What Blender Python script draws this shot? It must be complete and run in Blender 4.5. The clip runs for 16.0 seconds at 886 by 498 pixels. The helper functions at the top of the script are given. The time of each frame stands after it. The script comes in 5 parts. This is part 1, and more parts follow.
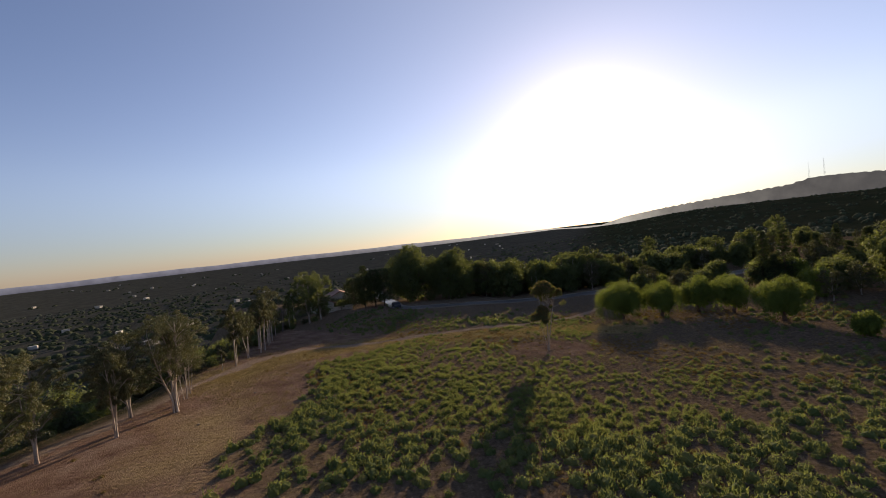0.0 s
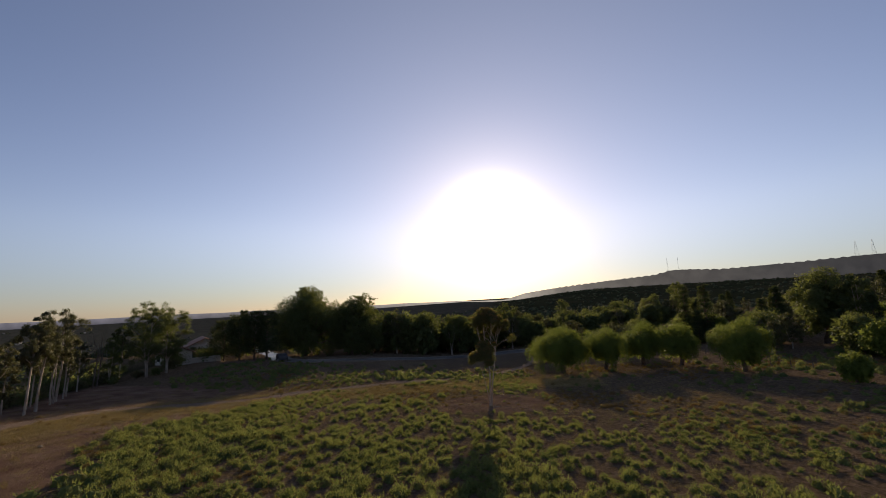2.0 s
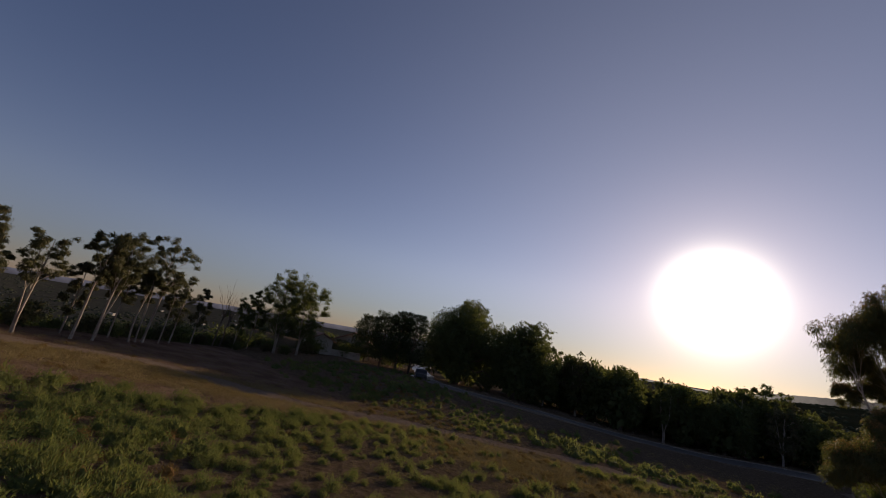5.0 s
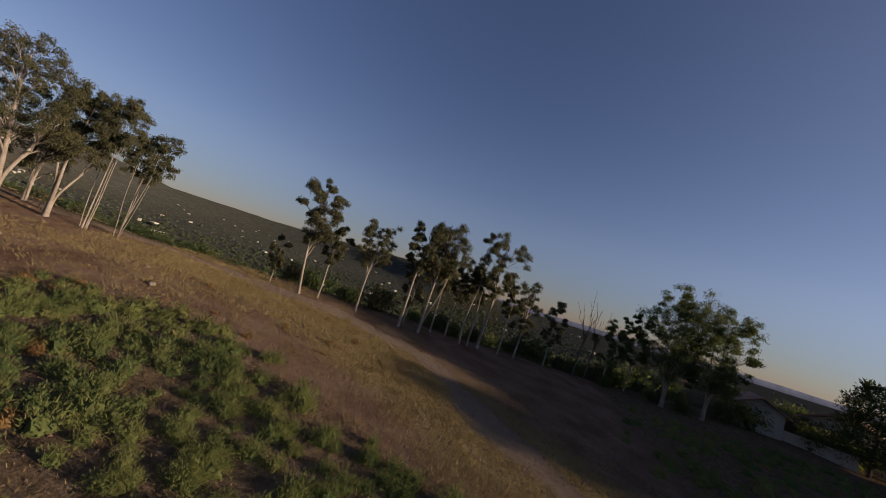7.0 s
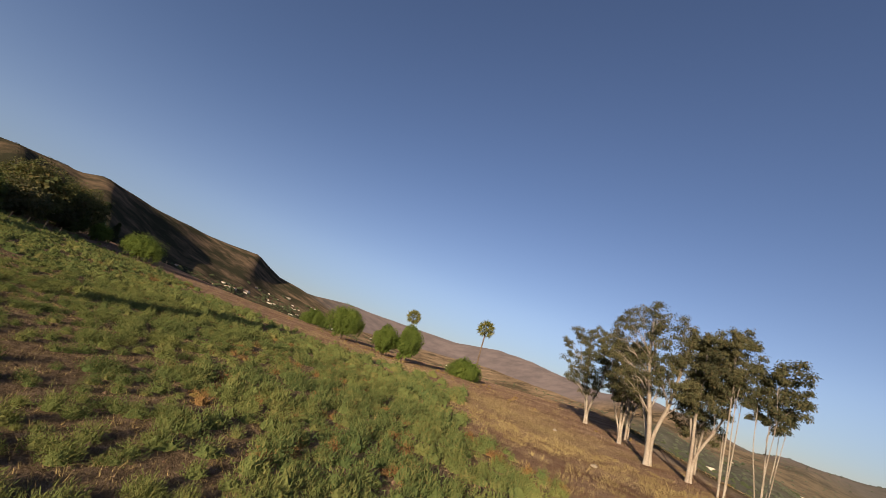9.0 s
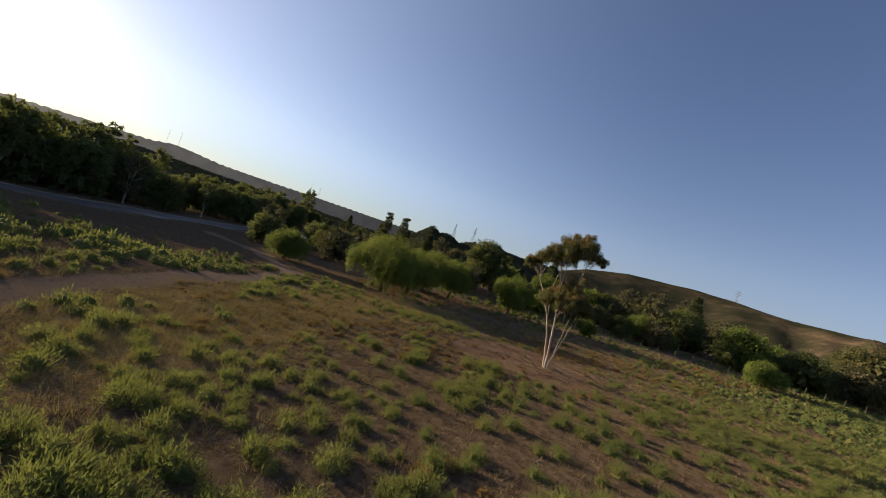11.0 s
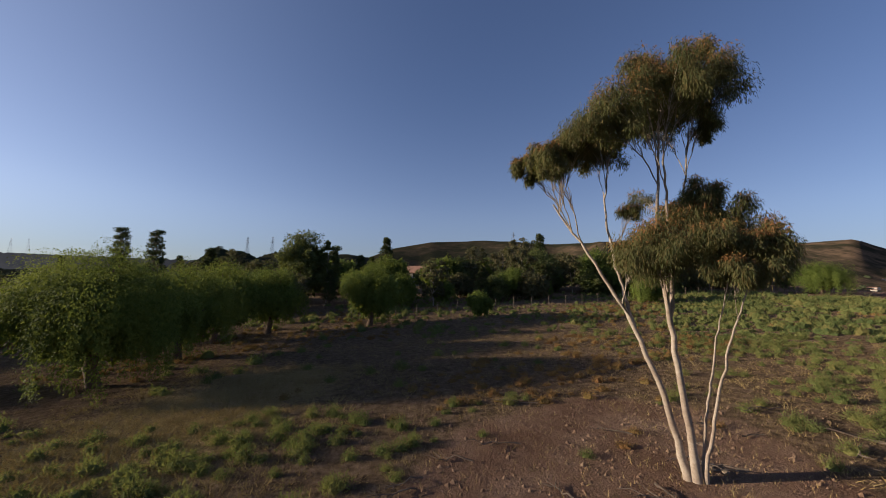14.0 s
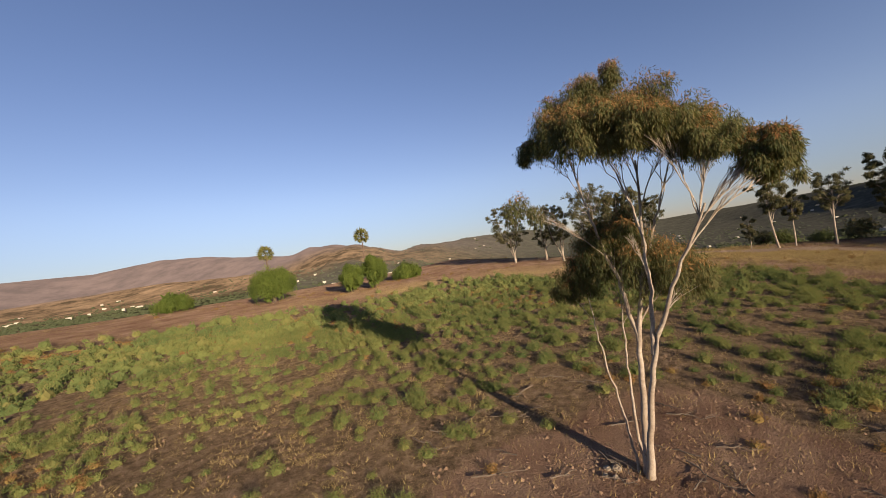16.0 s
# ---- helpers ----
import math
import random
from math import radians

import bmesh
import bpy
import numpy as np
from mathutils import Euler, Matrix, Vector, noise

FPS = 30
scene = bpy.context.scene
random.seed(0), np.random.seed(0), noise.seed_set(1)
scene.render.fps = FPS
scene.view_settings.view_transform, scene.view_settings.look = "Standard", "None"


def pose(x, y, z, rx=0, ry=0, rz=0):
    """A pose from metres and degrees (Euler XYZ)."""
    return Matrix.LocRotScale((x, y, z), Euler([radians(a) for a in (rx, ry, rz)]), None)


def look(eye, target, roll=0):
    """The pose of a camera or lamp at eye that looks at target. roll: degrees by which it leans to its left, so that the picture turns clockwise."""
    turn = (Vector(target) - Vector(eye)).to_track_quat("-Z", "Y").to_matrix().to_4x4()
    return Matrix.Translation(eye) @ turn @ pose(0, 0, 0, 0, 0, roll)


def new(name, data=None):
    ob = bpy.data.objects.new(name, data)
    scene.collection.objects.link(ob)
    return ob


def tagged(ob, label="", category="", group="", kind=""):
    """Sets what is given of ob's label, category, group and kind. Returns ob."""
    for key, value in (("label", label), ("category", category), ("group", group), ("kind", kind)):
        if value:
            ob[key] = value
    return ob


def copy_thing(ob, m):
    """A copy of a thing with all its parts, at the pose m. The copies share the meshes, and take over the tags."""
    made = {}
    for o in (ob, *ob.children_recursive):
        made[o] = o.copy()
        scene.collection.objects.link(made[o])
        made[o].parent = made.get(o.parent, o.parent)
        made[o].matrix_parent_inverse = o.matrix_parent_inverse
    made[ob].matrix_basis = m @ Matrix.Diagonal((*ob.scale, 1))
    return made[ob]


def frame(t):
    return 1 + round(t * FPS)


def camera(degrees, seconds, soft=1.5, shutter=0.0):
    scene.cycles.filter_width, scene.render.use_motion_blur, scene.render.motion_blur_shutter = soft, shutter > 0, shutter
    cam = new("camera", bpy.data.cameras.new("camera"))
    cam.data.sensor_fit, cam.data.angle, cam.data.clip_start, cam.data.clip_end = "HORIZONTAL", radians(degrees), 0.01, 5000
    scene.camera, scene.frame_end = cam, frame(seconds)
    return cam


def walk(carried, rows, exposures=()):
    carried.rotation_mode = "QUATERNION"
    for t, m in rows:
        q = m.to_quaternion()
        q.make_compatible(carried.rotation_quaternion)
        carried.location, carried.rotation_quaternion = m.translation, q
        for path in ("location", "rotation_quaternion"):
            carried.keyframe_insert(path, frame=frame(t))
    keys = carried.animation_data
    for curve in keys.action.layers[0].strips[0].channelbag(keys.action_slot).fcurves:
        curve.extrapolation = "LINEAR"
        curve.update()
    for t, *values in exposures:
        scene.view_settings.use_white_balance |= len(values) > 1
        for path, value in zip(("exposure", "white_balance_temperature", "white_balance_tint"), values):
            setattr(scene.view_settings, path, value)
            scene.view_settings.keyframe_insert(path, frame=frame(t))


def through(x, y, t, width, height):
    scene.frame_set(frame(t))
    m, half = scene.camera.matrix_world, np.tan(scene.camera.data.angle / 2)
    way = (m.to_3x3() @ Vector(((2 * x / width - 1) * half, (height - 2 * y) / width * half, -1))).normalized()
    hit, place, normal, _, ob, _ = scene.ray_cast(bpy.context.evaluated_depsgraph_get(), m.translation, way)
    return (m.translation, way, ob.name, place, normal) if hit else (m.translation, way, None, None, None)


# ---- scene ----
cam = camera(97.5, 16.0, soft=0.9, shutter=0.04)
PATH = [
    (0, (7.173, -53.327, 16.613), (6.444, -51.465, 16.560), -6.2),
    (0.5, (5.575, -50.739, 15.199), (4.826, -48.885, 15.206), -6.2),
    (1, (4.228, -47.730, 13.293), (3.451, -45.889, 13.381), -5.7),
    (1.5, (2.470, -43.938, 11.307), (1.810, -42.055, 11.448), -10.3),
    (2, (1.194, -39.774, 10.380), (0.941, -37.808, 10.644), -2.8),
    (2.5, (0.404, -36.094, 9.426), (0.272, -34.130, 9.781), -2.7),
    (3, (-0.606, -31.899, 8.798), (-0.873, -29.964, 9.230), 3.3),
    (3.6, (-1.813, -27.190, 8.045), (-2.338, -25.314, 8.496), 6.0),
    (4.2, (-2.970, -22.518, 7.033), (-3.739, -20.731, 7.494), 8.2),
    (4.9, (-4.165, -16.788, 6.009), (-5.264, -15.182, 6.472), 9.9),
    (5.5, (-4.980, -11.357, 5.680), (-6.419, -10.045, 6.136), 10.5),
    (6, (-6.661, -6.699, 5.745), (-8.403, -5.803, 6.146), 11.8),
    (6.5, (-10.419, -3.391, 5.836), (-12.361, -3.019, 6.139), 14.1),
    (7, (-14.358, -0.014, 5.797), (-16.327, -0.323, 5.957), 17.1),
    (7.5, (-18.392, 1.434, 4.641), (-20.041, 0.368, 5.020), 15.0),
    (8, (-22.047, 1.762, 3.907), (-23.042, 0.133, 4.504), 19.5),
    (8.5, (-24.511, 1.846, 3.788), (-24.757, -0.040, 4.408), 17.5),
    (9, (-26.825, 0.286, 4.040), (-26.118, -1.501, 4.593), 19.1),
    (9.5, (-27.976, -0.171, 3.895), (-26.384, -1.320, 4.275), 19.8),
    (10, (-28.456, -2.372, 4.049), (-26.488, -2.590, 4.328), 21.7),
    (10.6, (-28.193, -4.576, 4.327), (-26.301, -3.951, 4.506), 21.0),
    (11.2, (-27.033, -4.888, 4.493), (-25.350, -3.807, 4.486), 17.8),
    (11.9, (-24.437, -3.534, 4.525), (-22.879, -2.294, 4.331), 12.8),
    (12.5, (-21.051, -1.479, 4.399), (-19.435, -0.319, 4.189), 8.5),
    (13, (-17.267, 0.718, 4.284), (-15.502, 1.659, 4.282), -1.0),
    (13.5, (-13.235, 3.077, 4.313), (-11.317, 3.638, 4.383), -6.0),
    (14, (-8.618, 5.151, 3.855), (-6.629, 5.207, 4.062), 1.2),
    (14.5, (-4.145, 6.669, 3.987), (-2.429, 5.743, 4.432), 5.4),
    (15, (0.371, 7.149, 4.470), (1.141, 5.377, 4.989), 0.2),
    (15.5, (4.910, 8.354, 4.956), (4.510, 6.406, 5.163), -8.8),
    (16, (7.890, 6.418, 5.710), (6.969, 4.643, 5.760), -8.2),
]
walk(cam, [(t, look(eye, target, roll)) for t, eye, target, roll in PATH], exposures=[
    (0.0, 0.94, 6800, 11), (1.5, 0.74, 6950, 11), (3.0, 0.37, 7000, 12), (6.0, -0.12, 6700, 17), (7.0, 0.12, 6400, 13), (8.0, 0.45, 6600, 12), (9.0, 0.68, 6700, 7), (10.0, 0.97, 6750, 4),
    (12.5, 0.90, 7000, 11), (13.2, 0.66, 6700, 10), (14.0, 0.61, 6250, 10), (15.0, 0.88, 6350, 10), (16.0, 0.88, 6700, 10),
])

# ---- sky, sun ----
SUN_EL = radians(10.6)
SUN_DIR = Vector((0.0, math.cos(SUN_EL), math.sin(SUN_EL)))
sun_data = bpy.data.lights.new("sun", "SUN")
sun_data.energy, sun_data.angle, sun_data.color = 5.0, radians(0.6), (1.0, 0.82, 0.60)
sun = new("sun", sun_data)
sun.matrix_world = look((0, 0, 300), Vector((0, 0, 300)) - SUN_DIR)


def build_world():
    world = bpy.data.worlds.new("sky")
    scene.world = world
    world.use_nodes = True
    nt = world.node_tree
    nt.nodes.clear()
    N, L = nt.nodes.new, nt.links.new
    out, bg = N("ShaderNodeOutputWorld"), N("ShaderNodeBackground")
    sky = N("ShaderNodeTexSky")
    sky.sky_type, sky.sun_disc = "NISHITA", False
    sky.sun_elevation, sky.sun_rotation = SUN_EL, 0.0
    sky.altitude, sky.air_density, sky.dust_density, sky.ozone_density = 100, 1.0, 0.18, 3.5
    coord = N("ShaderNodeTexCoord")
    dot = N("ShaderNodeVectorMath")
    dot.operation = "DOT_PRODUCT"
    dot.inputs[1].default_value = SUN_DIR
    L(coord.outputs["Generated"], dot.inputs[0])
    clampd = N("ShaderNodeMath")
    clampd.operation = "MAXIMUM"
    clampd.inputs[1].default_value = 0.0
    L(dot.outputs["Value"], clampd.inputs[0])
    total = None
    for power, gain in ((430, 60.0), (70, 2.2), (6, 0.8), (2, 0.80)):
        p, m = N("ShaderNodeMath"), N("ShaderNodeMath")
        p.operation, m.operation = "POWER", "MULTIPLY"
        p.inputs[1].default_value, m.inputs[1].default_value = power, gain
        L(clampd.outputs[0], p.inputs[0])
        L(p.outputs[0], m.inputs[0])
        if total is None:
            total = m
        else:
            s = N("ShaderNodeMath")
            L(total.outputs[0], s.inputs[0])
            L(m.outputs[0], s.inputs[1])
            total = s
    tint = N("ShaderNodeMix")
    tint.data_type, tint.blend_type = "RGBA", "MULTIPLY"
    tint.inputs["Factor"].default_value = 1.0
    tint.inputs["B"].default_value = (1.0, 0.94, 0.74, 1)
    L(total.outputs[0], tint.inputs["A"])
    add = N("ShaderNodeMix")
    add.data_type, add.blend_type = "RGBA", "ADD"
    add.inputs["Factor"].default_value = 1.0
    cast = N("ShaderNodeMix")
    cast.data_type, cast.blend_type = "RGBA", "MULTIPLY"
    cast.inputs["Factor"].default_value = 1.0
    # lavender haze low down, violet-blue above
    up = N("ShaderNodeSeparateXYZ")
    L(coord.outputs["Generated"], up.inputs[0])
    lift = N("ShaderNodeMapRange")
    lift.interpolation_type = "SMOOTHSTEP"
    lift.inputs["From Min"].default_value, lift.inputs["From Max"].default_value = 0.0, 0.20
    L(up.outputs["Z"], lift.inputs["Value"])
    hue = N("ShaderNodeMix")
    hue.data_type = "RGBA"
    hue.inputs["A"].default_value, hue.inputs["B"].default_value = (0.78, 0.66, 0.68, 1), (1.40, 1.03, 1.07, 1)
    # the haze is whiter towards the sun
    rim = N("ShaderNodeMix")
    rim.data_type = "RGBA"
    rim.inputs["A"].default_value, rim.inputs["B"].default_value = (0.80, 0.68, 0.81, 1), (0.53, 0.55, 0.71, 1)
    L(clampd.outputs[0], rim.inputs["Factor"])
    L(rim.outputs["Result"], hue.inputs["A"])
    L(lift.outputs[0], hue.inputs["Factor"])
    L(hue.outputs["Result"], cast.inputs["B"])
    L(sky.outputs[0], cast.inputs["A"])
    L(cast.outputs["Result"], add.inputs["A"])
    L(tint.outputs["Result"], add.inputs["B"])
    # pale haze that thins out with height
    low = N("ShaderNodeMapRange")
    low.interpolation_type = "SMOOTHSTEP"
    low.inputs["From Min"].default_value, low.inputs["From Max"].default_value = 0.0, 0.50
    low.inputs["To Min"].default_value, low.inputs["To Max"].default_value = 1.0, 0.0
    L(up.outputs["Z"], low.inputs["Value"])
    haze = N("ShaderNodeMix")
    haze.data_type, haze.blend_type = "RGBA", "ADD"
    haze.inputs["B"].default_value = (0.24, 0.20, 0.18, 1)
    L(low.outputs[0], haze.inputs["Factor"])
    L(add.outputs["Result"], haze.inputs["A"])
    bg.inputs["Strength"].default_value = 0.08
    L(haze.outputs["Result"], bg.inputs["Color"])
    L(bg.outputs[0], out.inputs[0])


build_world()


# ---- materials ----
def material(name, rough=0.9, spec=0.2):
    m = bpy.data.materials.new(name)
    m.use_nodes = True
    nt = m.node_tree
    b = nt.nodes["Principled BSDF"]
    b.inputs["Roughness"].default_value = rough
    b.inputs["Specular IOR Level"].default_value = spec
    b.inputs["Diffuse Roughness"].default_value = 0.6 if rough > 0.85 else 0.0
    return m, nt, b


def noise_node(nt, scale, detail=6.0, coord=None, rough=0.55):
    n = nt.nodes.new("ShaderNodeTexNoise")
    n.inputs["Scale"].default_value, n.inputs["Detail"].default_value = scale, detail
    n.inputs["Roughness"].default_value = rough
    if coord is None:
        coord = nt.nodes.new("ShaderNodeNewGeometry").outputs["Position"]
    nt.links.new(coord, n.inputs["Vector"])
    return n.outputs["Fac"]


def ramp(nt, fac, stops):
    r = nt.nodes.new("ShaderNodeValToRGB")
    els = r.color_ramp.elements
    while len(els) < len(stops):
        els.new(0.5)
    for e, (p, c) in zip(els, stops):
        e.position, e.color = p, (*c, 1)
    nt.links.new(fac, r.inputs[0])
    return r.outputs[0]


def mix(nt, fac, a, b, kind="MIX"):
    n = nt.nodes.new("ShaderNodeMix")
    n.data_type, n.blend_type = "RGBA", kind
    for key, v in (("Factor", fac), ("A", a), ("B", b)):
        if isinstance(v, (int, float)):
            n.inputs[key].default_value = v
        elif isinstance(v, tuple):
            n.inputs[key].default_value = (*v, 1)
        else:
            nt.links.new(v, n.inputs[key])
    return n.outputs["Result"]


def bump(nt, b, height, strength, dist):
    n = nt.nodes.new("ShaderNodeBump")
    n.inputs["Strength"].default_value, n.inputs["Distance"].default_value = strength, dist
    nt.links.new(height, n.inputs["Height"])
    nt.links.new(n.outputs[0], b.inputs["Normal"])


def two_scale(name, c1, c2, c3, big=0.4, small=9.0, rough=0.9, spec=0.2, bumpy=0.4, dist=0.02):
    """A surface with broad stains and fine grain."""
    m, nt, b = material(name, rough, spec)
    wide = ramp(nt, noise_node(nt, big, 4), ((0.35, c1), (0.65, c2)))
    fine = noise_node(nt, small, 8)
    col = mix(nt, ramp(nt, fine, ((0.45, (0, 0, 0)), (0.7, (0.6, 0.6, 0.6)))), wide, c3)
    nt.links.new(col, b.inputs["Base Color"])
    bump(nt, b, fine, bumpy, dist)
    return m


def leaf_material(name, c1, c2, c3, through=0.35, scale=0.6, rough=0.6):
    """Thin leaves: they let part of the light through; the colour differs from spray to spray."""
    m, nt, b = material(name, max(rough, 0.75), 0.12 if rough < 0.8 else 0.03)
    wide = ramp(nt, noise_node(nt, scale, 3), ((0.36, c1), (0.62, c2)))
    geo = nt.nodes.new("ShaderNodeNewGeometry")
    odd = ramp(nt, geo.outputs["Random Per Island"], ((0.50, (0, 0, 0)), (1.0, (0.65, 0.65, 0.65))))
    col = mix(nt, odd, wide, c3)
    nt.links.new(col, b.inputs["Base Color"])
    tr = nt.nodes.new("ShaderNodeBsdfTranslucent")
    nt.links.new(mix(nt, 0.4, col, (0.30, 0.32, 0.05), "MIX"), tr.inputs["Color"])
    sh = nt.nodes.new("ShaderNodeMixShader")
    sh.inputs[0].default_value = through
    out = nt.nodes["Material Output"]
    nt.links.new(b.outputs[0], sh.inputs[1])
    nt.links.new(tr.outputs[0], sh.inputs[2])
    nt.links.new(sh.outputs[0], out.inputs[0])
    return m


BARK = two_scale("smooth_gum_bark", (0.265, 0.206, 0.160), (0.400, 0.338, 0.275), (0.160, 0.112, 0.082), 1.3, 14, 0.8, 0.2, 0.3)
DARK_BARK = two_scale("rough_dark_bark", (0.10, 0.07, 0.05), (0.17, 0.12, 0.09), (0.06, 0.04, 0.03), 1.5, 12, 0.95, 0.1, 0.6)
GREY_BARK = two_scale("dead_grey_wood", (0.11, 0.085, 0.065), (0.18, 0.14, 0.11), (0.07, 0.05, 0.04), 1.5, 12, 0.9, 0.1, 0.5)
GUM_LEAF = leaf_material("gum_leaves", (0.058, 0.070, 0.029), (0.094, 0.098, 0.039), (0.17, 0.105, 0.045), 0.22, 0.9)
GUM_TIP = leaf_material("young_gum_leaves", (0.23, 0.105, 0.044), (0.28, 0.140, 0.058), (0.150, 0.120, 0.045), 0.25, 0.9)
GUM_LEAF_DARK = leaf_material("gum_leaves_dark", (0.052, 0.056, 0.030), (0.088, 0.086, 0.042), (0.16, 0.110, 0.052), 0.14, 0.5)
PEPPER_LEAF = leaf_material("pepper_tree_leaves", (0.064, 0.096, 0.020), (0.112, 0.148, 0.030), (0.170, 0.195, 0.045), 0.34, 0.5)
OAK_LEAF = leaf_material("dark_grove_leaves", (0.046, 0.064, 0.026), (0.084, 0.102, 0.038), (0.118, 0.116, 0.046), 0.32, 0.35)
PINE_LEAF = leaf_material("pine_needles", (0.022, 0.036, 0.016), (0.042, 0.056, 0.022), (0.07, 0.07, 0.03), 0.12, 0.6)
PALM_LEAF = leaf_material("palm_fronds", (0.10, 0.12, 0.03), (0.17, 0.16, 0.05), (0.24, 0.17, 0.07), 0.25, 0.9)
SHRUB_LEAF = leaf_material("field_shrub_leaves", (0.092, 0.124, 0.046), (0.168, 0.184, 0.062), (0.245, 0.200, 0.074), 0.30, 0.22, 0.9)
RUST_LEAF = leaf_material("dry_rusty_weeds", (0.195, 0.101, 0.044), (0.265, 0.152, 0.061), (0.203, 0.164, 0.055), 0.14, 0.3, 0.9)
STRAW = leaf_material("dry_straw", (0.235, 0.158, 0.068), (0.335, 0.245, 0.110), (0.430, 0.330, 0.158), 0.10, 0.5, 0.9)
ASPHALT = two_scale("road_asphalt", (0.100, 0.088, 0.076), (0.128, 0.112, 0.098), (0.160, 0.140, 0.122), 0.3, 20, 0.42, 0.6, 0.1)
WHITE_PAINT = two_scale("white_paint", (0.72, 0.70, 0.66), (0.80, 0.79, 0.76), (0.60, 0.57, 0.52), 0.6, 8, 0.6, 0.3, 0.1)
STUCCO = two_scale("cream_stucco", (0.46, 0.40, 0.33), (0.56, 0.50, 0.42), (0.38, 0.33, 0.27), 0.5, 10, 0.9, 0.2, 0.3)
ROOF_TILE = two_scale("red_brown_roof_tile", (0.25, 0.13, 0.09), (0.33, 0.19, 0.13), (0.18, 0.10, 0.07), 0.7, 6, 0.85, 0.2, 0.5, 0.05)
STONE = two_scale("field_stone", (0.24, 0.19, 0.14), (0.32, 0.26, 0.20), (0.16, 0.12, 0.09), 2.0, 14, 0.9, 0.1, 0.5)
STEEL = two_scale("galvanised_steel", (0.20, 0.20, 0.21), (0.27, 0.27, 0.28), (0.15, 0.15, 0.16), 0.4, 6, 0.5, 0.5, 0.1)
GLASS, _nt, _b = material("dark_window_glass", 0.08, 0.6)
_b.inputs["Base Color"].default_value = (0.03, 0.035, 0.04, 1)


# ---- shape of the land ----
def smooth(a, b, x):
    t = np.clip((np.asarray(x, float) - a) / (b - a), 0, 1)
    return t * t * (3 - 2 * t)


# hills round the valley: bearing and height of the crest, in degrees
SUN_HILLS = (
    (-6, -1.0), (1, -0.2), (4.2, 0.65), (7.3, 1.0), (12, 1.45), (16, 1.75), (21.5, 2.15), (23.4, 2.6), (25.5, 2.55), (28.5, 2.3), (35, 2.45), (41, 2.65), (51, 2.8), (58, 2.9),
)
NEAR_HILLS = (
    (48, 2.5), (51, 2.8), (56, 3.3), (60.5, 3.75), (64, 4.4), (67.5, 4.3), (74, 4.6), (77, 4.25), (81, 5.7), (86.3, 6.7), (94.5, 7.1), (98, 7.0), (104, 6.5), (110.5, 6.65), (114, 6.75),
    (115.4, 6.55), (117.5, 7.2), (122.5, 6.3), (129.5, 5.6), (135.5, 5.75), (137, 4.9), (139, 4.0), (142.5, 3.4), (148, 2.0), (154, 0.0),
)
MID_HILLS = ((140, 0.2), (148, 0.8), (160, 1.3), (171, 1.9), (183, 1.4), (193, 1.5), (204, 0.2))
FAR_HILLS = (
    (128, 2.0), (140, 3.2), (144.5, 3.45), (148.8, 3.9), (152, 3.8), (165, 3.75), (171, 4.6), (176, 4.5), (180, 3.9), (186, 3.5), (188.5, 4.3), (191, 4.2),
    (197, 3.1), (201, 2.2), (208, 2.45), (213, 2.5), (220, 2.4), (225.7, 1.2), (238, 1.1), (248, 1.3), (257, 1.6), (262, 1.8), (267, 0.3), (274, -0.6),
)


def ridge(az, hills):
    """The height of a ridge by bearing, in degrees above the level."""
    b, e = np.array(hills, float).T
    return np.interp(np.where(az < b[0] - 60, az + 360, az), b, e)


def rough_land(x, y, scale, seed):
    """Cheap smooth unevenness from crossed waves."""
    h = np.zeros_like(x)
    for k in range(6):
        a = seed * 1.7 + k * 2.4
        f = (1.0 + 0.63 * k) / scale
        h = h + np.sin((x * math.cos(a) + y * math.sin(a)) * f + seed * 3.1 + k * 1.3) / (1.2 + 0.8 * k)
    return h


